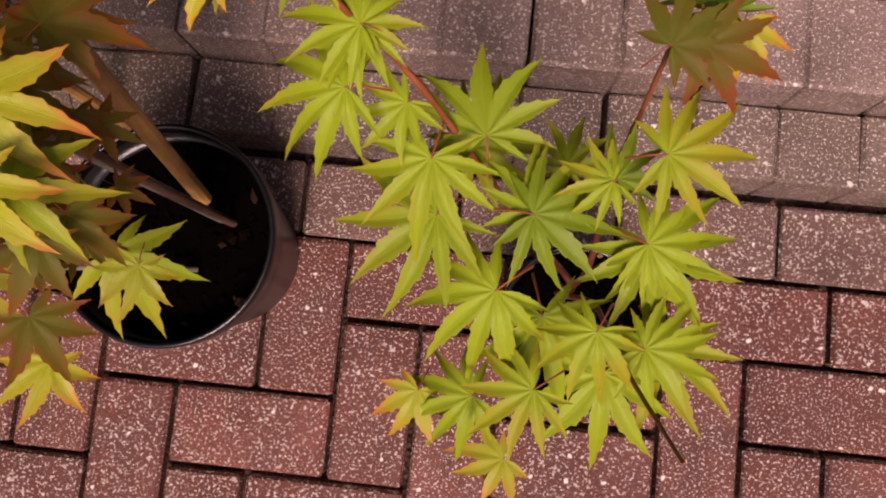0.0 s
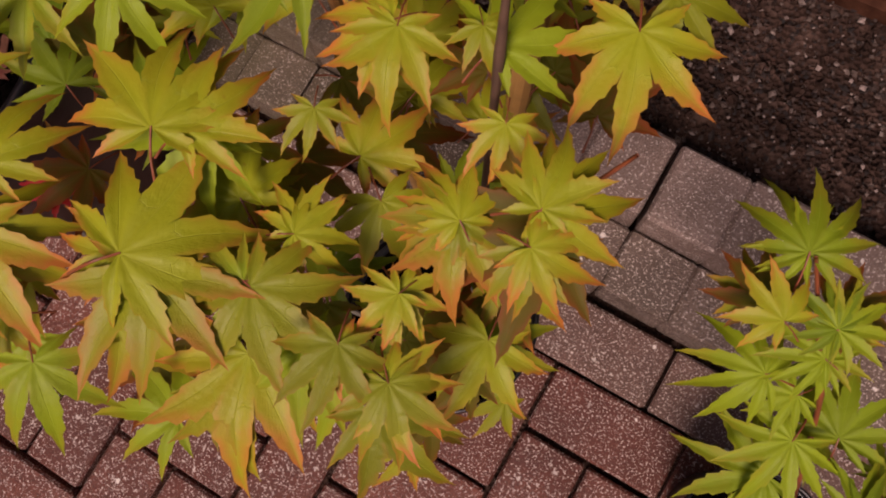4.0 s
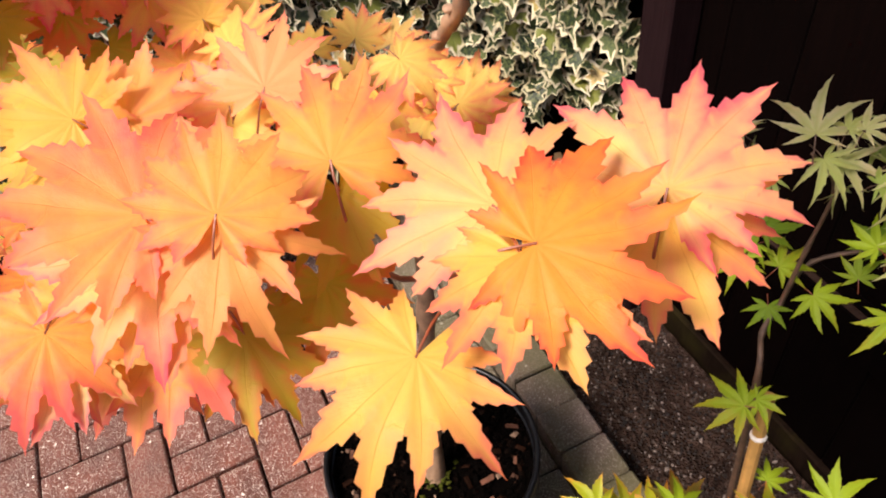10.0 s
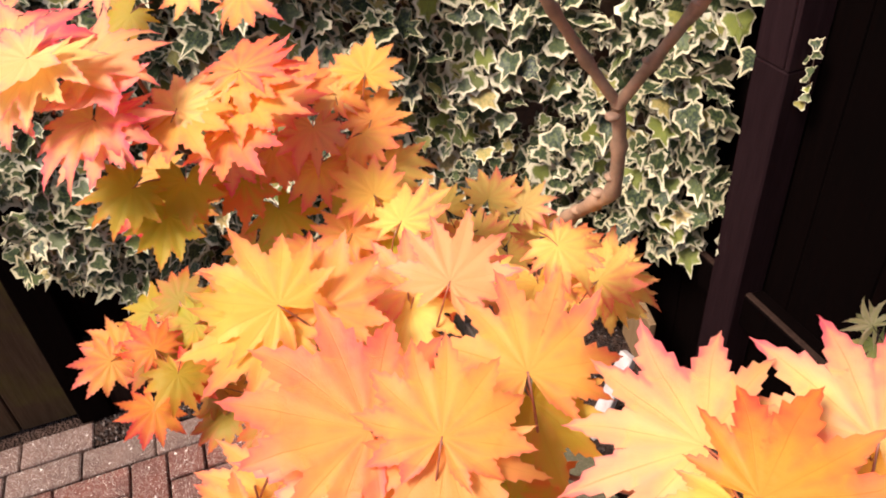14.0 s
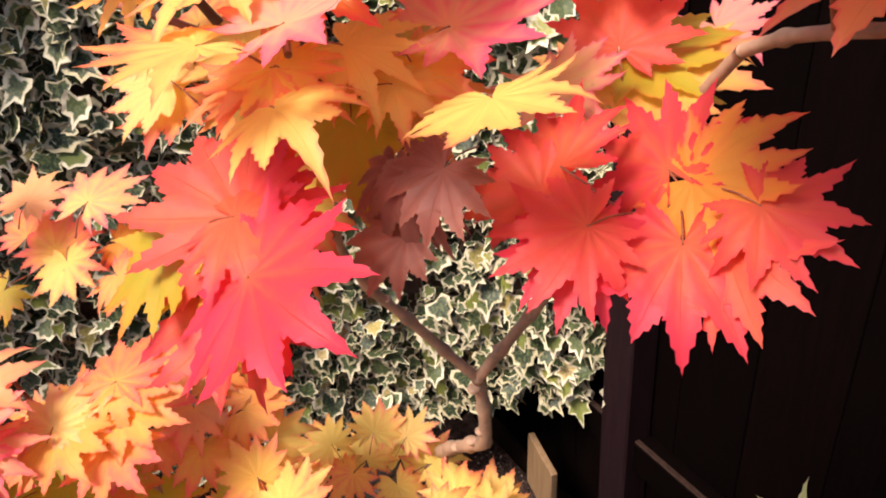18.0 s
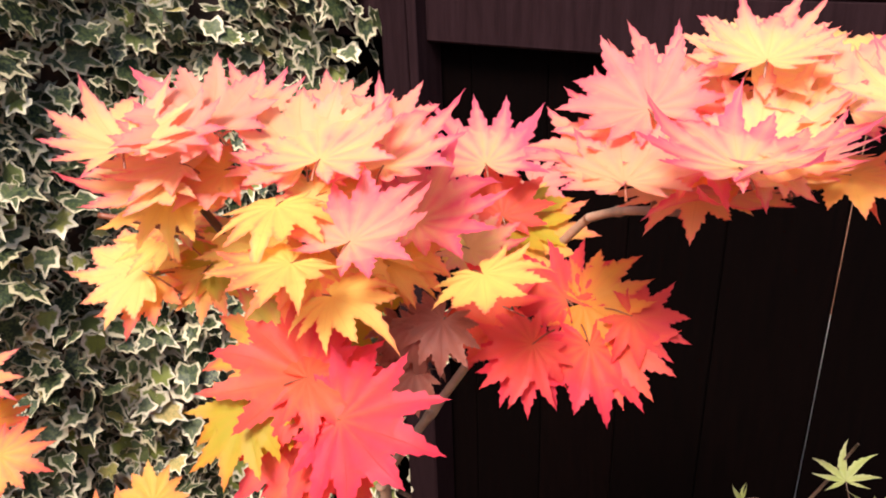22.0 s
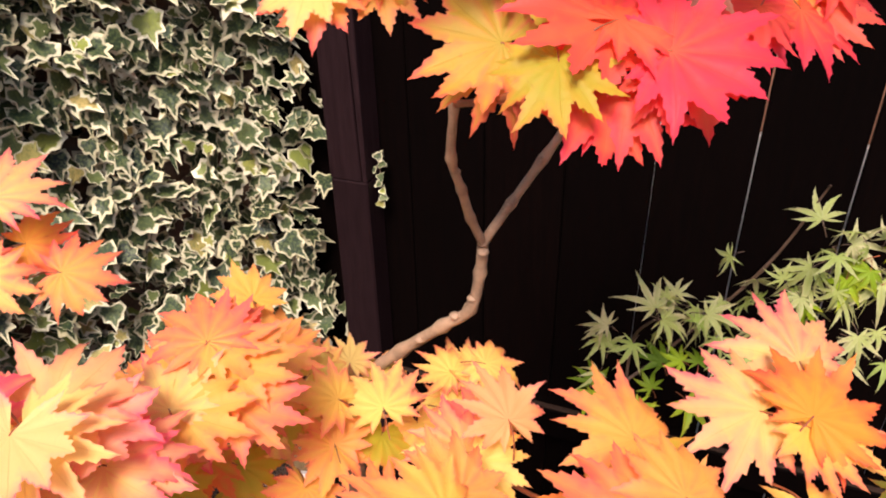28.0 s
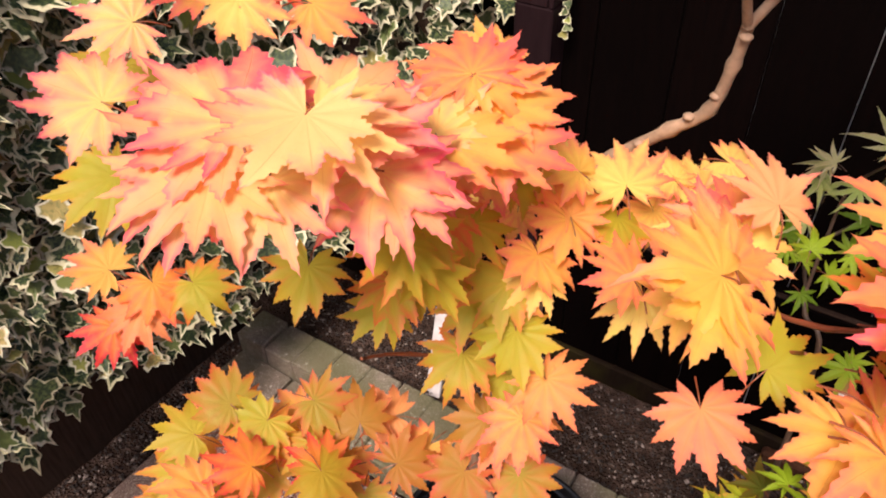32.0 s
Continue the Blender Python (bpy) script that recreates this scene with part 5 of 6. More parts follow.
leaves(green_tree, M_BRONZE, [(-0.229, 0.324, 0.574, 0.059, 5, -13, 4), (-0.572, 0.178, 0.575, 0.062, 179, 5, -22), (-0.227, 0.203, 0.574, 0.058, -45, -1, 7), (-0.549, 0.146, 0.625, 0.058, 82, -16, -1)])
leaves(green_tree, M_LIMERED, [(-0.458, -0.022, 0.677, 0.058, 129, -7, -3), (-0.338, 0.165, 0.646, 0.058, -26, 0, 13), (-0.382, 0.094, 0.631, 0.058, 176, 1, -15), (-0.415, 0.24, 0.659, 0.058, 64, -13, -2), (-0.214, 0.107, 0.63, 0.058, -174, 2, -3)])
leaves(green_tree, M_BRONZE, [(-0.528, 0.072, 0.587, 0.058, 159, -7, -19), (-0.425, 0.236, 0.53, 0.064, -74, 5, 6)])
leaves(green_tree, M_LIMERED, [(-0.362, 0.074, 0.658, 0.058, 172, -1, -12), (-0.652, 0.186, 0.567, 0.064, 57, -22, 8)])
leaves(orange_tree, M_CROWN, [(-0.723, 0.218, 1.701, 0.045, -155, 32, -13), (-0.715, 0.278, 1.701, 0.044, -98, 22, 22)])
leaves(orange_tree, M_LEMON, [(-0.698, 0.234, 1.695, 0.044, -22, -13, 27), (-0.725, 0.178, 1.689, 0.044, -153, 35, -16)])
leaves(orange_tree, M_OLIVE, [(-0.703, 0.225, 1.675, 0.044, -99, 28, 26)])
leaves(back_tree, M_LIME, [(-0.523, 0.446, 1.051, 0.036, -173, 25, -10), (-0.5, 0.451, 1.038, 0.045, -166, 26, -6), (-0.496, 0.448, 1.059, 0.036, -80, 7, 26), (-0.49, 0.455, 1.032, 0.047, -127, 23, 13), (-0.487, 0.451, 1.079, 0.036, -53, -6, 27), (-0.505, 0.467, 1.07, 0.036, 28, -28, -1), (-0.588, 0.465, 1.075, 0.041, 92, -15, -26), (-0.565, 0.47, 1.074, 0.036, 20, -29, 6)])


# the upper crown: red and olive leaves below, pale upturned ones on top
leaves(orange_tree, M_RED, [(-0.648, -0.06, 1.694, 0.06, 110, -18, -31), (-0.648, -0.06, 1.694, 0.046, 47, -34, -24), (-0.644, -0.064, 1.697, 0.05, -46, -7, 19), (-0.615, -0.069, 1.685, 0.059, -78, 0, 39), (-0.615, -0.065, 1.681, 0.046, -144, 41, 23), (-0.634, -0.069, 1.666, 0.049, -169, 41, -4), (-0.644, -0.069, 1.66, 0.052, 173, 14, -26), (-0.58, 0.107, 1.692, 0.05, 52, -32, -43), (-0.577, 0.061, 1.681, 0.045, 177, 22, -32), (-0.604, 0.058, 1.686, 0.037, 124, -14, -44), (-0.535, 0.11, 1.692, 0.04, -89, 24, 37)])
leaves(orange_tree, M_TURN, [(-0.72, -0.02, 1.667, 0.066, 91, -17, -49), (-0.715, -0.016, 1.663, 0.057, -178, 44, -21)])
leaves(orange_tree, M_OLIVE, [(-0.667, -0.09, 1.681, 0.044, -158, 39, 2), (-0.66, -0.07, 1.681, 0.045, 152, 24, -27), (-0.688, 0.008, 1.71, 0.052, -126, 55, 8), (-0.723, 0.013, 1.714, 0.045, -136, 48, -37), (-0.698, 0.028, 1.72, 0.045, 12, -36, 5), (-0.802, -0.011, 1.705, 0.055, -5, -34, 29), (-0.657, 0.153, 1.716, 0.058, -24, -12, 19), (-0.736, 0.055, 1.718, 0.045, 174, 39, -25)])
leaves(orange_tree, M_RUST, [(-0.568, 0.108, 1.692, 0.054, -75, -9, 51)])
leaves(orange_tree, M_RED, [(-0.581, 0.061, 1.677, 0.044, -138, 44, -8), (-0.553, 0.09, 1.674, 0.051, -133, 40, 4), (-0.543, 0.102, 1.674, 0.046, -134, 29, 33), (-0.604, 0.068, 1.696, 0.05, 86, -8, -43), (-0.656, 0.144, 1.723, 0.052, 46, -41, -10)])
leaves(orange_tree, M_DEAD, [(-0.623, 0.005, 1.704, 0.034, -138, 44, 0), (-0.611, 0.015, 1.708, 0.034, -167, 38, -23), (-0.635, 0.005, 1.702, 0.034, -136, 44, 0), (-0.623, 0.001, 1.676, 0.034, 139, 4, -41)])
leaves(orange_tree, M_PEACH, [(-0.831, -0.048, 1.706, 0.056, 99, -13, -29), (-0.683, -0.01, 1.779, 0.036, 170, 17, -32)])
leaves(orange_tree, M_ORANGE, [(-0.831, -0.044, 1.7, 0.05, 154, 16, -32), (-0.681, -0.008, 1.778, 0.045, -85, 21, 24)])
leaves(orange_tree, M_GOLD, [(-0.804, -0.015, 1.701, 0.042, -146, 44, 3), (-0.806, -0.015, 1.7, 0.042, 96, -15, -33), (-0.76, -0.054, 1.782, 0.05, 163, 23, -26), (-0.668, -0.028, 1.745, 0.036, -74, 14, 22), (-0.67, -0.031, 1.745, 0.036, 161, 9, -24), (-0.653, 0.152, 1.709, 0.067, -57, 0, 19), (-0.657, 0.027, 1.739, 0.045, -105, 28, 19), (-0.742, -0.029, 1.79, 0.036, 162, 9, -32), (-0.726, 0.055, 1.718, 0.045, 65, -26, -27), (-0.686, 0.045, 1.718, 0.045, -122, 27, 26)])
leaves(orange_tree, M_LEMON, [(-0.808, -0.034, 1.734, 0.05, 95, -11, -22), (-0.808, -0.029, 1.74, 0.04, 32, -37, 0), (-0.671, 0.002, 1.748, 0.045, -71, 10, 20), (-0.73, -0.024, 1.739, 0.045, 81, -30, -17), (-0.651, 0.014, 1.733, 0.036, -52, 2, 22)])
leaves(orange_tree, M_CROWN, [(-0.758, -0.058, 1.788, 0.06, 121, 1, -21), (-0.758, -0.048, 1.796, 0.055, 108, -4, -21), (-0.742, -0.035, 1.817, 0.063, 95, -23, -19), (-0.698, -0.003, 1.795, 0.059, 52, -33, -1), (-0.68, 0.05, 1.803, 0.048, 17, -26, 14), (-0.754, 0.003, 1.819, 0.045, 34, -20, 7), (-0.726, 0.049, 1.811, 0.045, 53, -21, -2), (-0.657, 0.047, 1.75, 0.067, -14, -13, 19), (-0.673, 0.147, 1.76, 0.068, 43, -24, -3), (-0.655, 0.1, 1.713, 0.045, -94, 17, 20), (-0.714, -0.008, 1.79, 0.04, 88, -19, -15), (-0.689, 0.034, 1.786, 0.043, -59, 6, 24)])

# the far tuft on the bent branch and the broad pink-edged tier to the west
leaves(orange_tree, M_CROWN, [(-0.524, 0.086, 1.829, 0.055, 53, -29, -19), (-0.522, 0.109, 1.831, 0.055, 20, -30, 1), (-0.486, 0.125, 1.849, 0.055, -1, -29, 10), (-0.468, 0.091, 1.815, 0.055, -34, -24, 30), (-0.523, 0.095, 1.817, 0.055, 131, 7, -20), (-0.479, 0.101, 1.786, 0.055, 150, 5, -5), (-0.437, 0.123, 1.833, 0.055, 2, -30, 5)])
leaves(orange_tree, M_GOLD, [(-0.47, 0.096, 1.814, 0.055, 53, -29, -25)])
leaves(orange_tree, M_PEACH, [(-0.502, 0.114, 1.783, 0.055, 139, 3, -5), (-0.457, 0.142, 1.845, 0.055, 4, -30, 5), (-0.95, -0.292, 1.498, 0.072, 58, -20, -2), (-0.954, -0.291, 1.494, 0.072, 96, -12, -12), (-0.924, -0.247, 1.487, 0.068, 25, -19, 6), (-0.914, -0.266, 1.501, 0.062, -112, 15, 7), (-0.956, -0.312, 1.478, 0.066, 144, 0, -19), (-0.947, -0.316, 1.481, 0.06, -176, 14, -17), (-0.925, -0.298, 1.472, 0.055, -129, 18, 1), (-0.891, -0.243, 1.459, 0.062, -76, 8, 17), (-0.894, -0.245, 1.459, 0.06, -125, 20, 6), (-0.892, -0.187, 1.454, 0.06, 52, -18, -6)])
leaves(orange_tree, M_PEACH, [(-0.494, 0.092, 1.809, 0.05, 160, -2, -12)])
leaves(orange_tree, M_CROWN, [(-0.915, -0.273, 1.504, 0.06, -165, 14, -9), (-0.912, -0.236, 1.477, 0.055, -73, 6, 12)])
leaves(orange_tree, M_ORANGE, [(-0.897, -0.136, 1.472, 0.055, 43, -20, -4), (-0.895, -0.135, 1.472, 0.055, -18, -11, 13), (-0.882, -0.137, 1.457, 0.058, -53, -2, 20), (-0.867, -0.155, 1.439, 0.055, -83, 7, 18), (-0.888, -0.186, 1.452, 0.055, -85, 9, 17)])

leaves(green_tree, M_RED, [(-0.548, 0.051, 0.583, 0.028, -174, 1, -15), (-0.426, 0.045, 0.62, 0.028, -102, 11, -3), (-0.556, 0.001, 0.589, 0.028, 166, -6, -14), (-0.487, 0.265, 0.611, 0.028, -174, 9, -13)])

leaves(orange_tree, M_GOLD, [(-0.445, 0.15, 1.798, 0.048, -144, -5, 4), (-0.43, 0.12, 1.80, 0.05, -100, -6, 5)])
leaves(orange_tree, M_CROWN, [(-0.468, 0.103, 1.80, 0.052, -84, -8, 7)])

# the broad front tier
leaves(orange_tree, M_PEACH, [(-0.522, 0.017, 1.396, 0.078, 111, -12, -21), (-0.587, -0.13, 1.392, 0.074, -164, 8, -23), (-0.728, -0.069, 1.362, 0.054, 76, -35, 2), (-0.7, -0.047, 1.384, 0.056, 55, -33, 14), (-0.494, 0.094, 1.392, 0.08, 45, -30, 1), (-0.595, -0.193, 1.347, 0.055, -88, 23, -7)])
leaves(orange_tree, M_GOLD, [(-0.481, -0.044, 1.369, 0.068, -137, 14, -9)])
leaves(orange_tree, M_GOLD, [(-0.709, -0.155, 1.397, 0.064, 127, -26, -22), (-0.708, -0.128, 1.386, 0.056, 63, -30, 14)])
leaves(orange_tree, M_RUST, [(-0.487, 0.019, 1.401, 0.076, -24, -8, 22)])
leaves(orange_tree, M_ORANGE, [(-0.606, -0.036, 1.387, 0.074, 75, -29, -4), (-0.585, -0.13, 1.41, 0.078, 118, -19, -13), (-0.565, -0.1, 1.412, 0.056, 63, -26, 8), (-0.597, -0.199, 1.353, 0.06, -117, 17, -18)])
leaves(orange_tree, M_GOLD, [(-0.488, 0.013, 1.395, 0.064, -97, 20, 8), (-0.583, -0.128, 1.384, 0.062, -104, 24, -4), (-0.563, -0.099, 1.405, 0.06, -93, 26, 4), (-0.707, -0.16, 1.387, 0.062, -174, 2, -27), (-0.494, 0.094, 1.38, 0.068, -103, 23, 14), (-0.601, -0.143, 1.323, 0.068, -107, 20, -11), (-0.615, -0.184, 1.34, 0.066, -159, 5, -21), (-0.609, -0.162, 1.319, 0.066, -104, 19, -6)])
leaves(orange_tree, M_OLIVE, [(-0.601, -0.036, 1.37, 0.058, -95, 26, 9), (-0.592, -0.059, 1.317, 0.06, -94, 22, 1), (-0.579, -0.111, 1.317, 0.058, -81, 21, 2), (-0.609, -0.109, 1.384, 0.048, 99, -17, -5), (-0.594, -0.102, 1.311, 0.055, -100, 19, 0)])
leaves(orange_tree, M_LEMON, [(-0.726, -0.07, 1.352, 0.048, -108, 26, -3), (-0.803, 0.135, 1.238, 0.058, 78, -30, -11), (-0.804, 0.139, 1.232, 0.052, -4, -13, 29), (-0.807, 0.137, 1.235, 0.055, -85, 19, 19), (-0.822, 0.108, 1.235, 0.05, -130, 26, -3)])

# sapling and the upper layer of the green crown
leaves(sapling_tree, M_SAPLING, [(-0.053, 0.178, 0.588, 0.057, 97, 0, -6), (-0.023, 0.18, 0.565, 0.037, 139, 5, -3), (0.021, 0.172, 0.54, 0.058, 9, -5, -4), (-0.008, 0.154, 0.55, 0.063, 170, 5, 1), (-0.004, 0.127, 0.52, 0.073, 130, 3, -1), (0.051, 0.128, 0.55, 0.058, -96, -5, 3), (0.053, 0.128, 0.545, 0.047, 5, -2, -5), (0.093, 0.15, 0.56, 0.036, -18, -6, -6), (0.091, 0.148, 0.56, 0.036, 104, 8, -2), (0.113, 0.159, 0.585, 0.052, -85, -10, 4), (0.123, 0.123, 0.51, 0.067, -112, -7, 5), (0.125, 0.122, 0.505, 0.061, -168, 0, 9), (0.094, 0.068, 0.53, 0.048, 155, 2, 7)])
leaves(sapling_tree, M_SAPLING, [(0.126, 0.061, 0.51, 0.052, -108, -9, 2), (0.036, 0.087, 0.5, 0.07, 131, 3, 2), (0.065, 0.029, 0.49, 0.056, 127, 3, 5), (0.129, 0.22, 0.62, 0.037, 42, 1, -14), (-0.057, 0.199, 0.68, 0.036, -35, -7, 7), (-0.057, 0.199, 0.68, 0.036, 67, -5, -8), (-0.04, 0.195, 0.63, 0.036, -15, -8, 2), (-0.04, 0.194, 0.632, 0.045, 79, -2, -8), (-0.04, 0.195, 0.625, 0.036, 144, 6, -5), (0.072, 0.168, 0.5, 0.036, -14, -6, -4), (0.011, 0.175, 0.5, 0.063, -52, -5, 2), (-0.091, 0.223, 0.697, 0.051, 10, -9, -8), (-0.09, 0.223, 0.695, 0.036, 72, 3, -12)])
leaves(sapling_tree, M_LIMERED, [(0.138, 0.219, 0.61, 0.036, 170, 10, 9), (-0.085, 0.187, 0.69, 0.036, 69, -7, -7), (-0.092, 0.197, 0.665, 0.036, 47, -1, -10), (-0.057, 0.202, 0.675, 0.036, -8, -9, -7)])
leaves(green_tree, M_LIMERED, [(-0.48, 0.013, 0.72, 0.082, -151, 4, -11), (-0.476, 0.015, 0.718, 0.068, -94, 11, -2), (-0.483, 0.008, 0.72, 0.082, 149, -7, -9), (-0.39, 0.047, 0.73, 0.082, -44, 6, 6), (-0.376, 0.047, 0.722, 0.078, -149, 4, -7), (-0.399, 0.044, 0.72, 0.039, 108, -9, -3), (-0.33, 0.065, 0.71, 0.065, -101, 7, -1), (-0.321, 0.032, 0.68, 0.078, -160, 2, -6), (-0.475, 0.051, 0.74, 0.055, 5, -1, 11), (-0.519, 0.066, 0.75, 0.053, 151, -6, -11), (-0.505, 0.07, 0.76, 0.065, 46, -9, 8), (-0.544, -0.012, 0.73, 0.045, 131, -11, -7), (-0.407, 0.109, 0.74, 0.069, 28, -6, 8)])
leaves(green_tree, M_LIMERED, [(-0.395, 0.117, 0.735, 0.054, -23, 2, 9), (-0.582, 0.151, 0.755, 0.046, 150, -4, -14), (-0.557, 0.174, 0.76, 0.051, 48, -13, 6), (-0.554, 0.174, 0.757, 0.046, -151, 10, -10), (-0.501, 0.215, 0.75, 0.043, -148, 11, -8), (-0.526, 0.232, 0.735, 0.054, 38, -12, 7), (-0.48, 0.324, 0.78, 0.067, 125, -4, -14), (-0.483, 0.33, 0.78, 0.042, -38, 0, 15), (-0.454, 0.268, 0.77, 0.059, -157, 11, -8), (-0.453, 0.275, 0.765, 0.056, -121, 13, 1), (-0.439, 0.299, 0.775, 0.03, -103, 12, 5), (-0.382, 0.255, 0.735, 0.054, 172, 5, -9), (-0.399, 0.311, 0.72, 0.048, 26, -11, 4)])
leaves(green_tree, M_LIMERED, [(-0.314, 0.264, 0.76, 0.063, 44, -10, 0), (-0.31, 0.267, 0.757, 0.048, -4, -7, 7), (-0.26, 0.307, 0.76, 0.035, -148, 10, 0), (-0.261, 0.31, 0.76, 0.034, 77, -7, -7), (-0.256, 0.311, 0.76, 0.042, -31, -5, 9), (-0.206, 0.352, 0.75, 0.059, -69, -1, 10), (-0.211, 0.294, 0.74, 0.046, -80, 2, 8), (-0.218, 0.267, 0.742, 0.063, -157, 8, 0), (-0.287, 0.235, 0.74, 0.03, -141, 8, -1), (-0.327, 0.217, 0.735, 0.05, -163, 7, -5), (-0.331, 0.218, 0.735, 0.047, 143, 0, -9), (-0.338, 0.239, 0.73, 0.033, 98, -6, -7), (-0.249, 0.144, 0.733, 0.049, 150, 1, -8)])
leaves(green_tree, M_LIMERED, [(-0.248, 0.144, 0.735, 0.044, 55, -8, 0), (-0.248, 0.144, 0.73, 0.048, -160, 6, -4), (-0.214, 0.158, 0.772, 0.053, -59, 0, 8), (-0.214, 0.159, 0.772, 0.039, 5, -7, 3), (-0.21, 0.142, 0.772, 0.04, -93, 4, 5), (-0.211, 0.141, 0.77, 0.033, -155, 6, -1), (-0.258, 0.1, 0.722, 0.033, 159, -2, -7), (-0.26, 0.101, 0.718, 0.037, -117, 7, -2), (-0.271, 0.064, 0.725, 0.045, -165, 0, -8), (-0.271, 0.064, 0.722, 0.03, -115, 6, -5), (-0.241, 0.06, 0.718, 0.046, -136, 2, -6), (-0.242, 0.06, 0.716, 0.046, -98, 5, -3), (-0.327, 0.1, 0.704, 0.038, -61, 9, 6)])
leaves(green_tree, M_LIMERED, [(-0.327, 0.101, 0.702, 0.036, 8, -2, 11), (-0.37, 0.103, 0.688, 0.056, 58, -11, 6), (-0.371, 0.102, 0.686, 0.037, 110, -12, -5), (-0.348, 0.162, 0.72, 0.032, -155, 10, -9), (-0.251, 0.194, 0.745, 0.034, -159, 11, -3), (-0.384, 0.084, 0.67, 0.03, -143, 7, -11), (-0.358, 0.088, 0.66, 0.03, 180, 0, -11)])

leaves(sapling_tree, M_SAPLING, [(0.028, 0.018, 0.45, 0.056, 110, -1, 2), (0.114, 0.042, 0.45, 0.074, 178, -1, 5), (0.153, 0.064, 0.43, 0.075, -155, -3, 6), (0.068, 0.075, 0.47, 0.073, -164, 0, 2)])
leaves(sapling_tree, M_LIMERED, [(0.054, -0.024, 0.43, 0.044, 121, -1, 4), (-0.009, 0.017, 0.44, 0.042, 159, -3, -1)])


# ---- fuller crowns ----
spray(back_tree, 18, (-0.44, 0.54, 1.13), (0.12, 0.08, 0.10), 0.045, [M_PALE], 304, (10, 60))

spray(back_tree, 12, (-0.372, 0.55, 1.242), (0.07, 0.04, 0.07), 0.05, [M_PALE, M_LIME], 321, (10, 70))
spray(back_tree, 16, (-0.40, 0.55, 1.19), (0.10, 0.05, 0.09), 0.042, [M_PALE], 323, (20, 80))
spray(back_tree, 9, (-0.593, 0.45, 1.162), (0.07, 0.03, 0.05), 0.042, [M_PALE], 322, (10, 70))

# swollen nodes along the limb
for x, y, z, r in ((-0.86, 0.136, 1.284, 0.0085), (-0.815, 0.130, 1.332, 0.0075), (-0.795, 0.129, 1.36, 0.007), (-0.779, 0.116, 1.426, 0.0075), (-0.758, 0.127, 1.476, 0.0052), (-0.73, 0.139, 1.522, 0.005), (-0.783, 0.09, 1.478, 0.005), (-0.779, 0.05, 1.54, 0.0046)):
    knob = bmesh.new()
    bmesh.ops.create_icosphere(knob, subdivisions=2, radius=r * 0.82)
    for v in knob.verts:
        v.co = Vector((v.co.x, v.co.y, v.co.z * 0.6)) * (1 + 0.15 * noise.noise(v.co * 300)) + Vector((x, y, z))
    part("bud", knob, BARK, orange_tree, smooth=True)

# ---- small things ----
tan_board = thing("board", "short tan weathered board hanging under the ivy beside the post", "board", at=(0, 0, 0))
part("plank", box(-0.075, 0.075, -0.009, 0.009, 0.0, 0.19, 0.002, turn=Matrix.Translation((-1.53, 0.72, 0.21)) @ Euler((0, radians(4), radians(-12))).to_matrix().to_4x4()), OLDTAN, tan_board)
fallen = thing("fallen_leaf", "withered reddish maple leaf lying in the big pot", "leaf")
fallen.location = (-0.83, 0.10, 0.376)
place_leaf(M_DEAD[0], (0, 0, 0.004), 0.028, 40, 4, 6, fallen, "blade")


def moss_clump(x, z, w, h, count, seed):
    me = crumbs(count, lambda g: (x + g.gauss(0, 0.4) * w, FENCE_Y - 0.016, z + g.gauss(0, 0.4) * h), 0.006, seed, 0.5)
    me.materials.append(MOSS)
    return tagged(new("moss", me), "dark green moss growing at the foot of the fence", "moss", kind="stuff")


moss_clump(-0.271, 0.165, 0.06, 0.02, 160, 71)
moss_clump(-0.104, 0.194, 0.07, 0.02, 160, 72)

moss = crumbs(90, lambda g: (-0.935 + g.gauss(0, 0.016), 0.07 + g.gauss(0, 0.016), 0.368 + g.uniform(0, 0.012)), 0.005, 73, 0.6)
moss.materials.append(BASEMOSS)
tagged(new("moss", moss), "small cushion of green moss round the trunk base", "moss", kind="stuff")
litter = random.Random(74)
for k in range(34):
    ang, dist = litter.uniform(0, math.tau), 0.17 * math.sqrt(litter.random())
    flake = box(-0.5, 0.5, -0.22, 0.22, -0.06, 0.06, 0.05)
    for v in flake.verts:
        v.co.x *= litter.uniform(0.7, 1.2)
        v.co.y *= litter.uniform(0.7, 1.2)
    size = litter.uniform(0.010, 0.026)
    flake.transform(Matrix.Translation((dist * math.cos(ang), dist * math.sin(ang), 0.374)) @ Euler((litter.uniform(-0.4, 0.4), litter.uniform(-0.4, 0.4), litter.uniform(0, 6.3))).to_matrix().to_4x4() @ Matrix.Scale(size, 4))
    part("bark_chip", flake, litter.choice((BARKCHIP, BARKCHIP, PALECHIP)), pot_big)


def ivy_sprig(x, y, z0, z1, count, seed):
    """A loose shoot of small ivy leaves on the boards."""
    g2 = random.Random(seed)
    s = thing("ivy_sprig", "small trailing sprig of green ivy on the fence boards", "ivy")
    part("stem", tube([(x, y, z0), (x + 0.006, y - 0.004, (z0 + z1) / 2), (x - 0.002, y, z1)], [0.0012, 0.0012, 0.001], 5), TWIG, s)
    for k in range(count):
        z = z0 + (z1 - z0) * k / (count - 1)
        ob = new("leaf", SPRIG_LEAF)
        ob.matrix_basis = Matrix.Translation((x + g2.uniform(-0.012, 0.012), y - 0.008, z)) @ Euler((radians(70 + g2.uniform(-20, 20)), radians(g2.uniform(-40, 40)), radians(g2.uniform(-30, 30)))).to_matrix().to_4x4() @ Matrix.Scale(g2.uniform(0.014, 0.022), 4)
        ob.parent = s
    return s


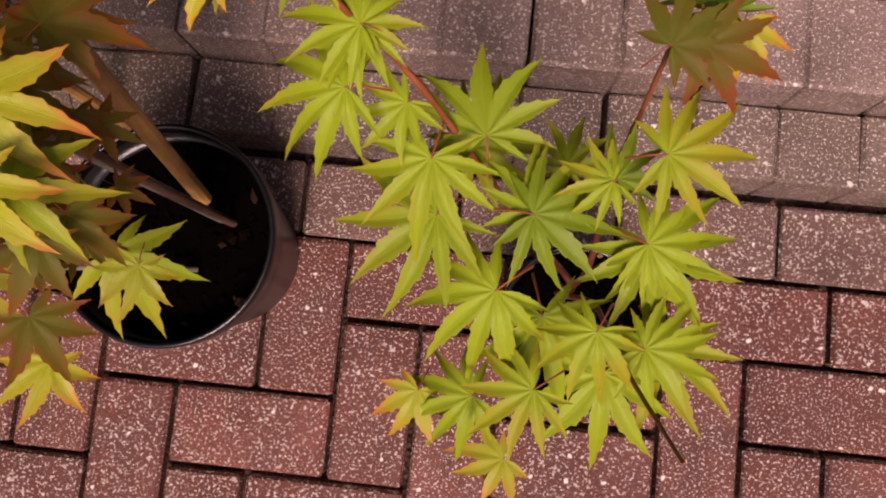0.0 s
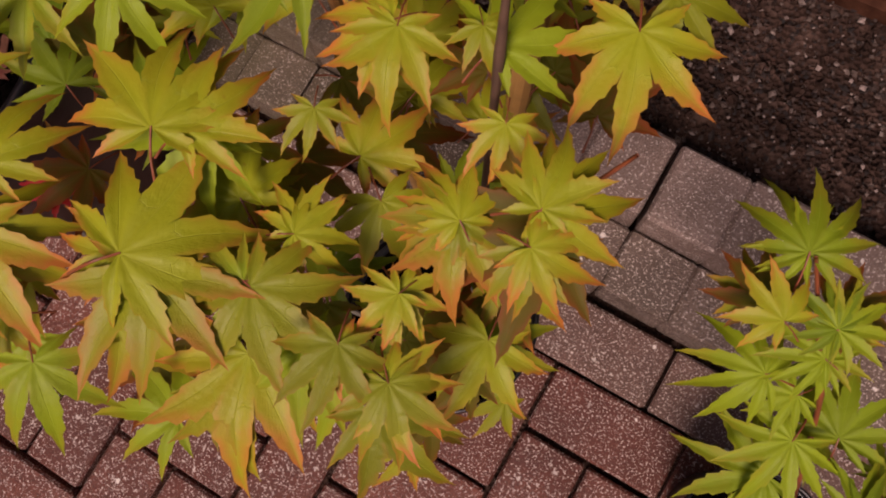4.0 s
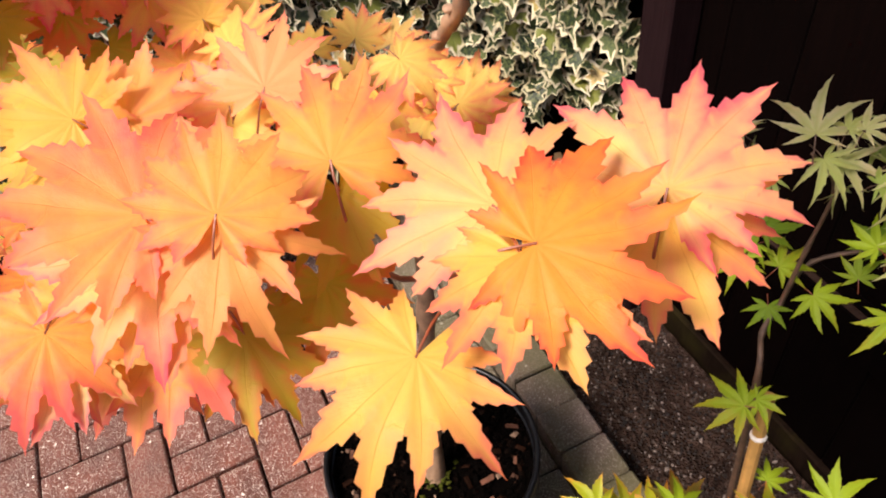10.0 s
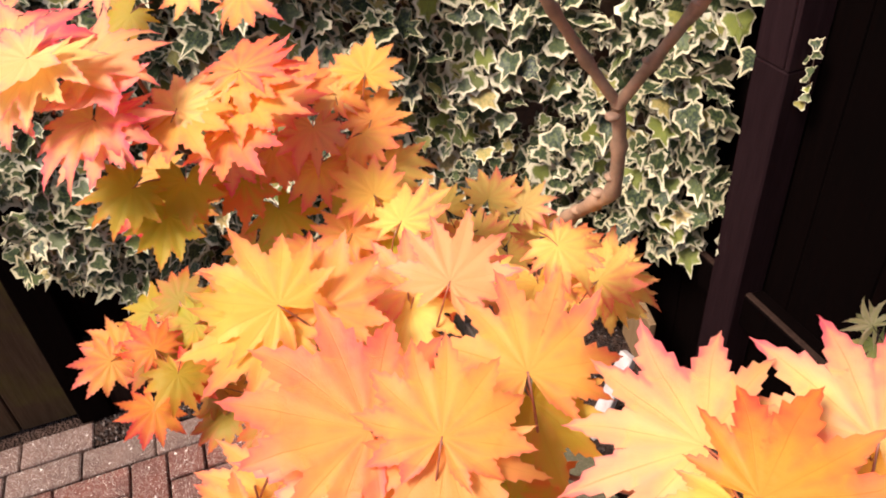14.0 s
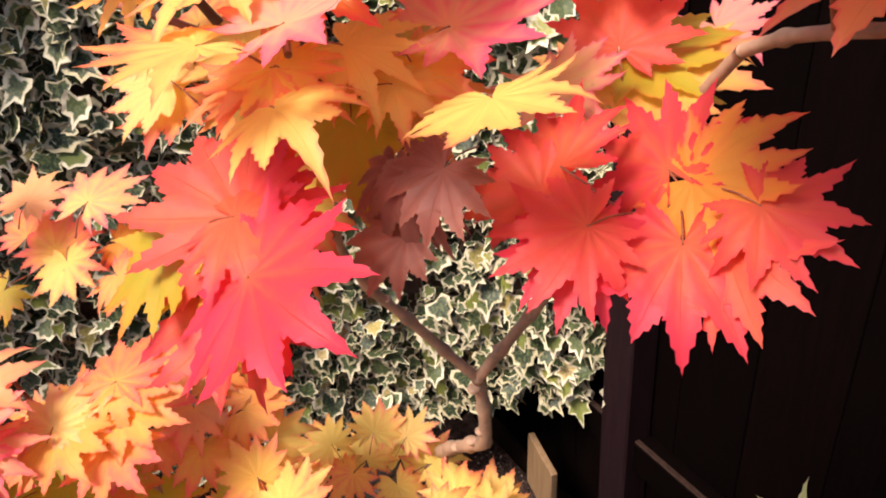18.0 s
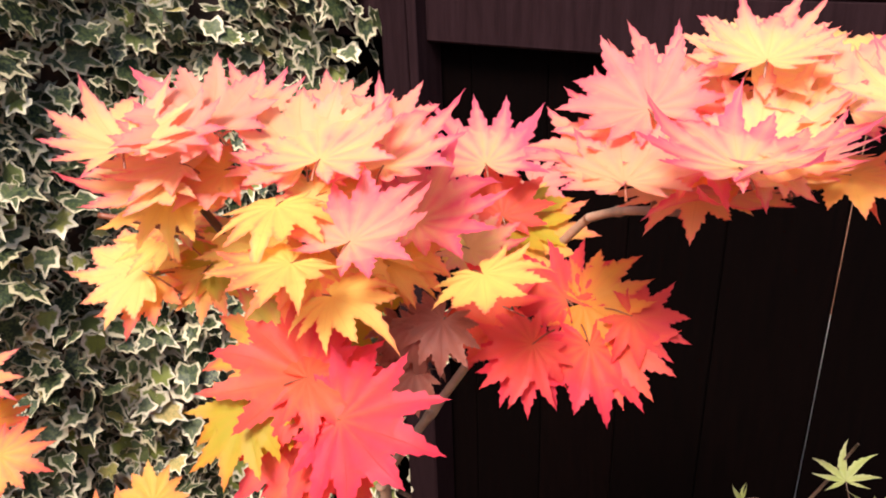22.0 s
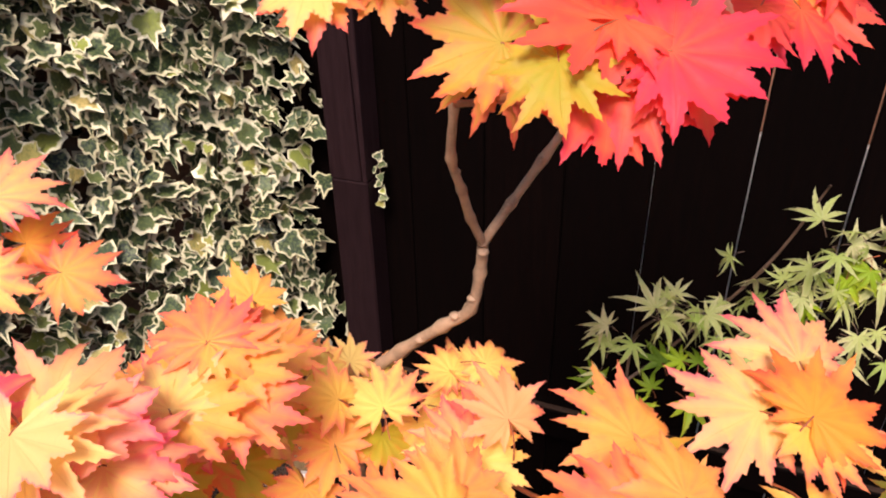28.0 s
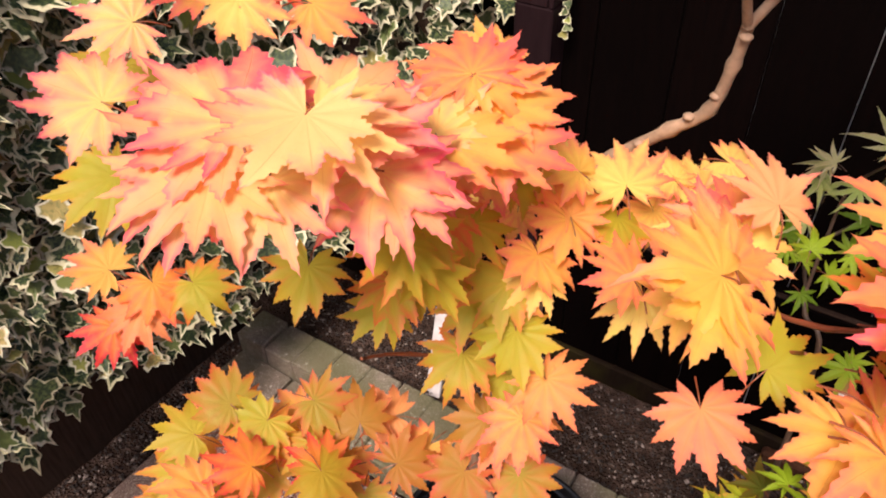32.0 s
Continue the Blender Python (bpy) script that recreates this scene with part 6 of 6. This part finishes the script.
# ---- ivy ----
def ivy_outline(seed):
    rg = random.Random(seed)
    pts = [(0, -0.28), (0.34, -0.42), (0.52, -0.12), (0.36, 0.10), (0.40, 0.36), (0.14, 0.40), (0.0, 0.86)]
    pts = [(x * rg.uniform(0.85, 1.2), y * rg.uniform(0.9, 1.1)) for x, y in pts]
    ring = pts + [(-x, y * rg.uniform(0.92, 1.08)) for x, y in pts[-2:0:-1]]
    return ring


def ivy_mesh(seed):
    bm = bmesh.new()
    lay_ = bm.verts.layers.float_vector.new("leaf")
    add_ivy(bm, lay_, Matrix.Identity(4), seed)
    return mesh_of("leaf", bm, IVY)


def add_ivy(bm, lay_, m, seed):
    ring = ivy_outline(seed)
    rg = random.Random(seed + 99)
    cup = rg.uniform(-0.25, 0.35)
    mid = bm.verts.new(m @ Vector((0, 0.02, -0.02)))
    mid[lay_] = (0, 0, 0)
    inner, outer = [], []
    for x, y in ring:
        a = bm.verts.new(m @ Vector((x * 0.62, y * 0.62, cup * (x * x + y * y) * 0.35)))
        a[lay_] = (0.5, 0, 0.5)
        b = bm.verts.new(m @ Vector((x, y, cup * (x * x + y * y) + rg.uniform(-0.04, 0.04))))
        b[lay_] = (1, 0, 1)
        inner.append(a)
        outer.append(b)
    n = len(ring)
    for k in range(n):
        j = (k + 1) % n
        bm.faces.new((mid, inner[k], inner[j]))
        bm.faces.new((inner[k], outer[k], outer[j], inner[j]))


def ivy_face(y, z):
    """The ivy's outer face: it swells out from the wall towards the fence post."""
    t = max(0.0, min(1.0, (y - 0.25) / 0.55))
    x = -1.86 + 0.10 * max(0, min(1, (y + 0.6) / 0.85)) + 0.40 * t ** 1.6
    return x + 0.05 * noise.noise((y * 2.6, z * 2.6, 4)) + 0.035 * noise.noise((y * 8, z * 8, 1)) - 0.10 * max(0, 0.75 - z)


def ivy_foot(y):
    return 0.46 + 0.08 * noise.noise((y * 6, 0, 8)) + 0.9 * max(0, -0.42 - y) + 0.14 * max(0, y - 0.4) / 0.4


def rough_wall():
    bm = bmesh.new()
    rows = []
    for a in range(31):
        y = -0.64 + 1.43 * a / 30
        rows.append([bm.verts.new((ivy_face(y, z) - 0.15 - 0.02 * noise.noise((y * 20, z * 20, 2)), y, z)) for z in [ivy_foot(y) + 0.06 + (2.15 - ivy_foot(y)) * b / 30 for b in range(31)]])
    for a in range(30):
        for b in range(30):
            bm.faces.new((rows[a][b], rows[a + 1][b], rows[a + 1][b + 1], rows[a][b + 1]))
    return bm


IVY_Y0, IVY_Y1, IVY_TOP = -0.66, 0.79, 2.2
ivy = thing("ivy", "dense variegated ivy with cream-edged leaves covering the wall", "ivy")
VAR = [ivy_mesh(i) for i in range(6)]
g = random.Random(21)
bm = bmesh.new()
lay_ = bm.verts.layers.float_vector.new("leaf")
made = 0
for n in range(7500):
    y = g.uniform(IVY_Y0, IVY_Y1)
    z = g.uniform(0.3, IVY_TOP)
    if z < ivy_foot(y):
        continue
    layer = g.random() ** 0.6
    x = ivy_face(y, z) - 0.16 * (1 - layer) + g.uniform(-0.02, 0.02)
    s = g.choice((0.030, 0.038, 0.046, 0.054, 0.064))
    yaw, tip = g.gauss(-18 if y > 0.3 else 0, 32), g.gauss(35, 25)
    m = Matrix.Translation((x, y, z)) @ Euler((0, 0, radians(yaw))).to_matrix().to_4x4() @ Euler((0, radians(90 - tip), 0)).to_matrix().to_4x4() @ Euler((0, 0, radians(90 + g.gauss(0, 35)))).to_matrix().to_4x4()
    m = m @ Matrix.Rotation(math.pi, 4, "Z") @ Matrix.Scale(s, 4)
    if layer > 0.9 and made < 300 and 0.7 < z < 1.6 and y > 0.1:
        ob = new("leaf", VAR[g.randrange(6)])
        ob.matrix_basis = m
        ob.parent = ivy
        made += 1
    else:
        add_ivy(bm, lay_, m, g.randrange(40))
rest = part("foliage", bm, IVY, ivy)
tagged(rest, kind="stuff")

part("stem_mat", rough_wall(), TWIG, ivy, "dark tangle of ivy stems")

SPRIG_LEAF = ivy_mesh(17)
ivy_sprig(-1.252, 0.80, 1.06, 1.17, 8, 5)
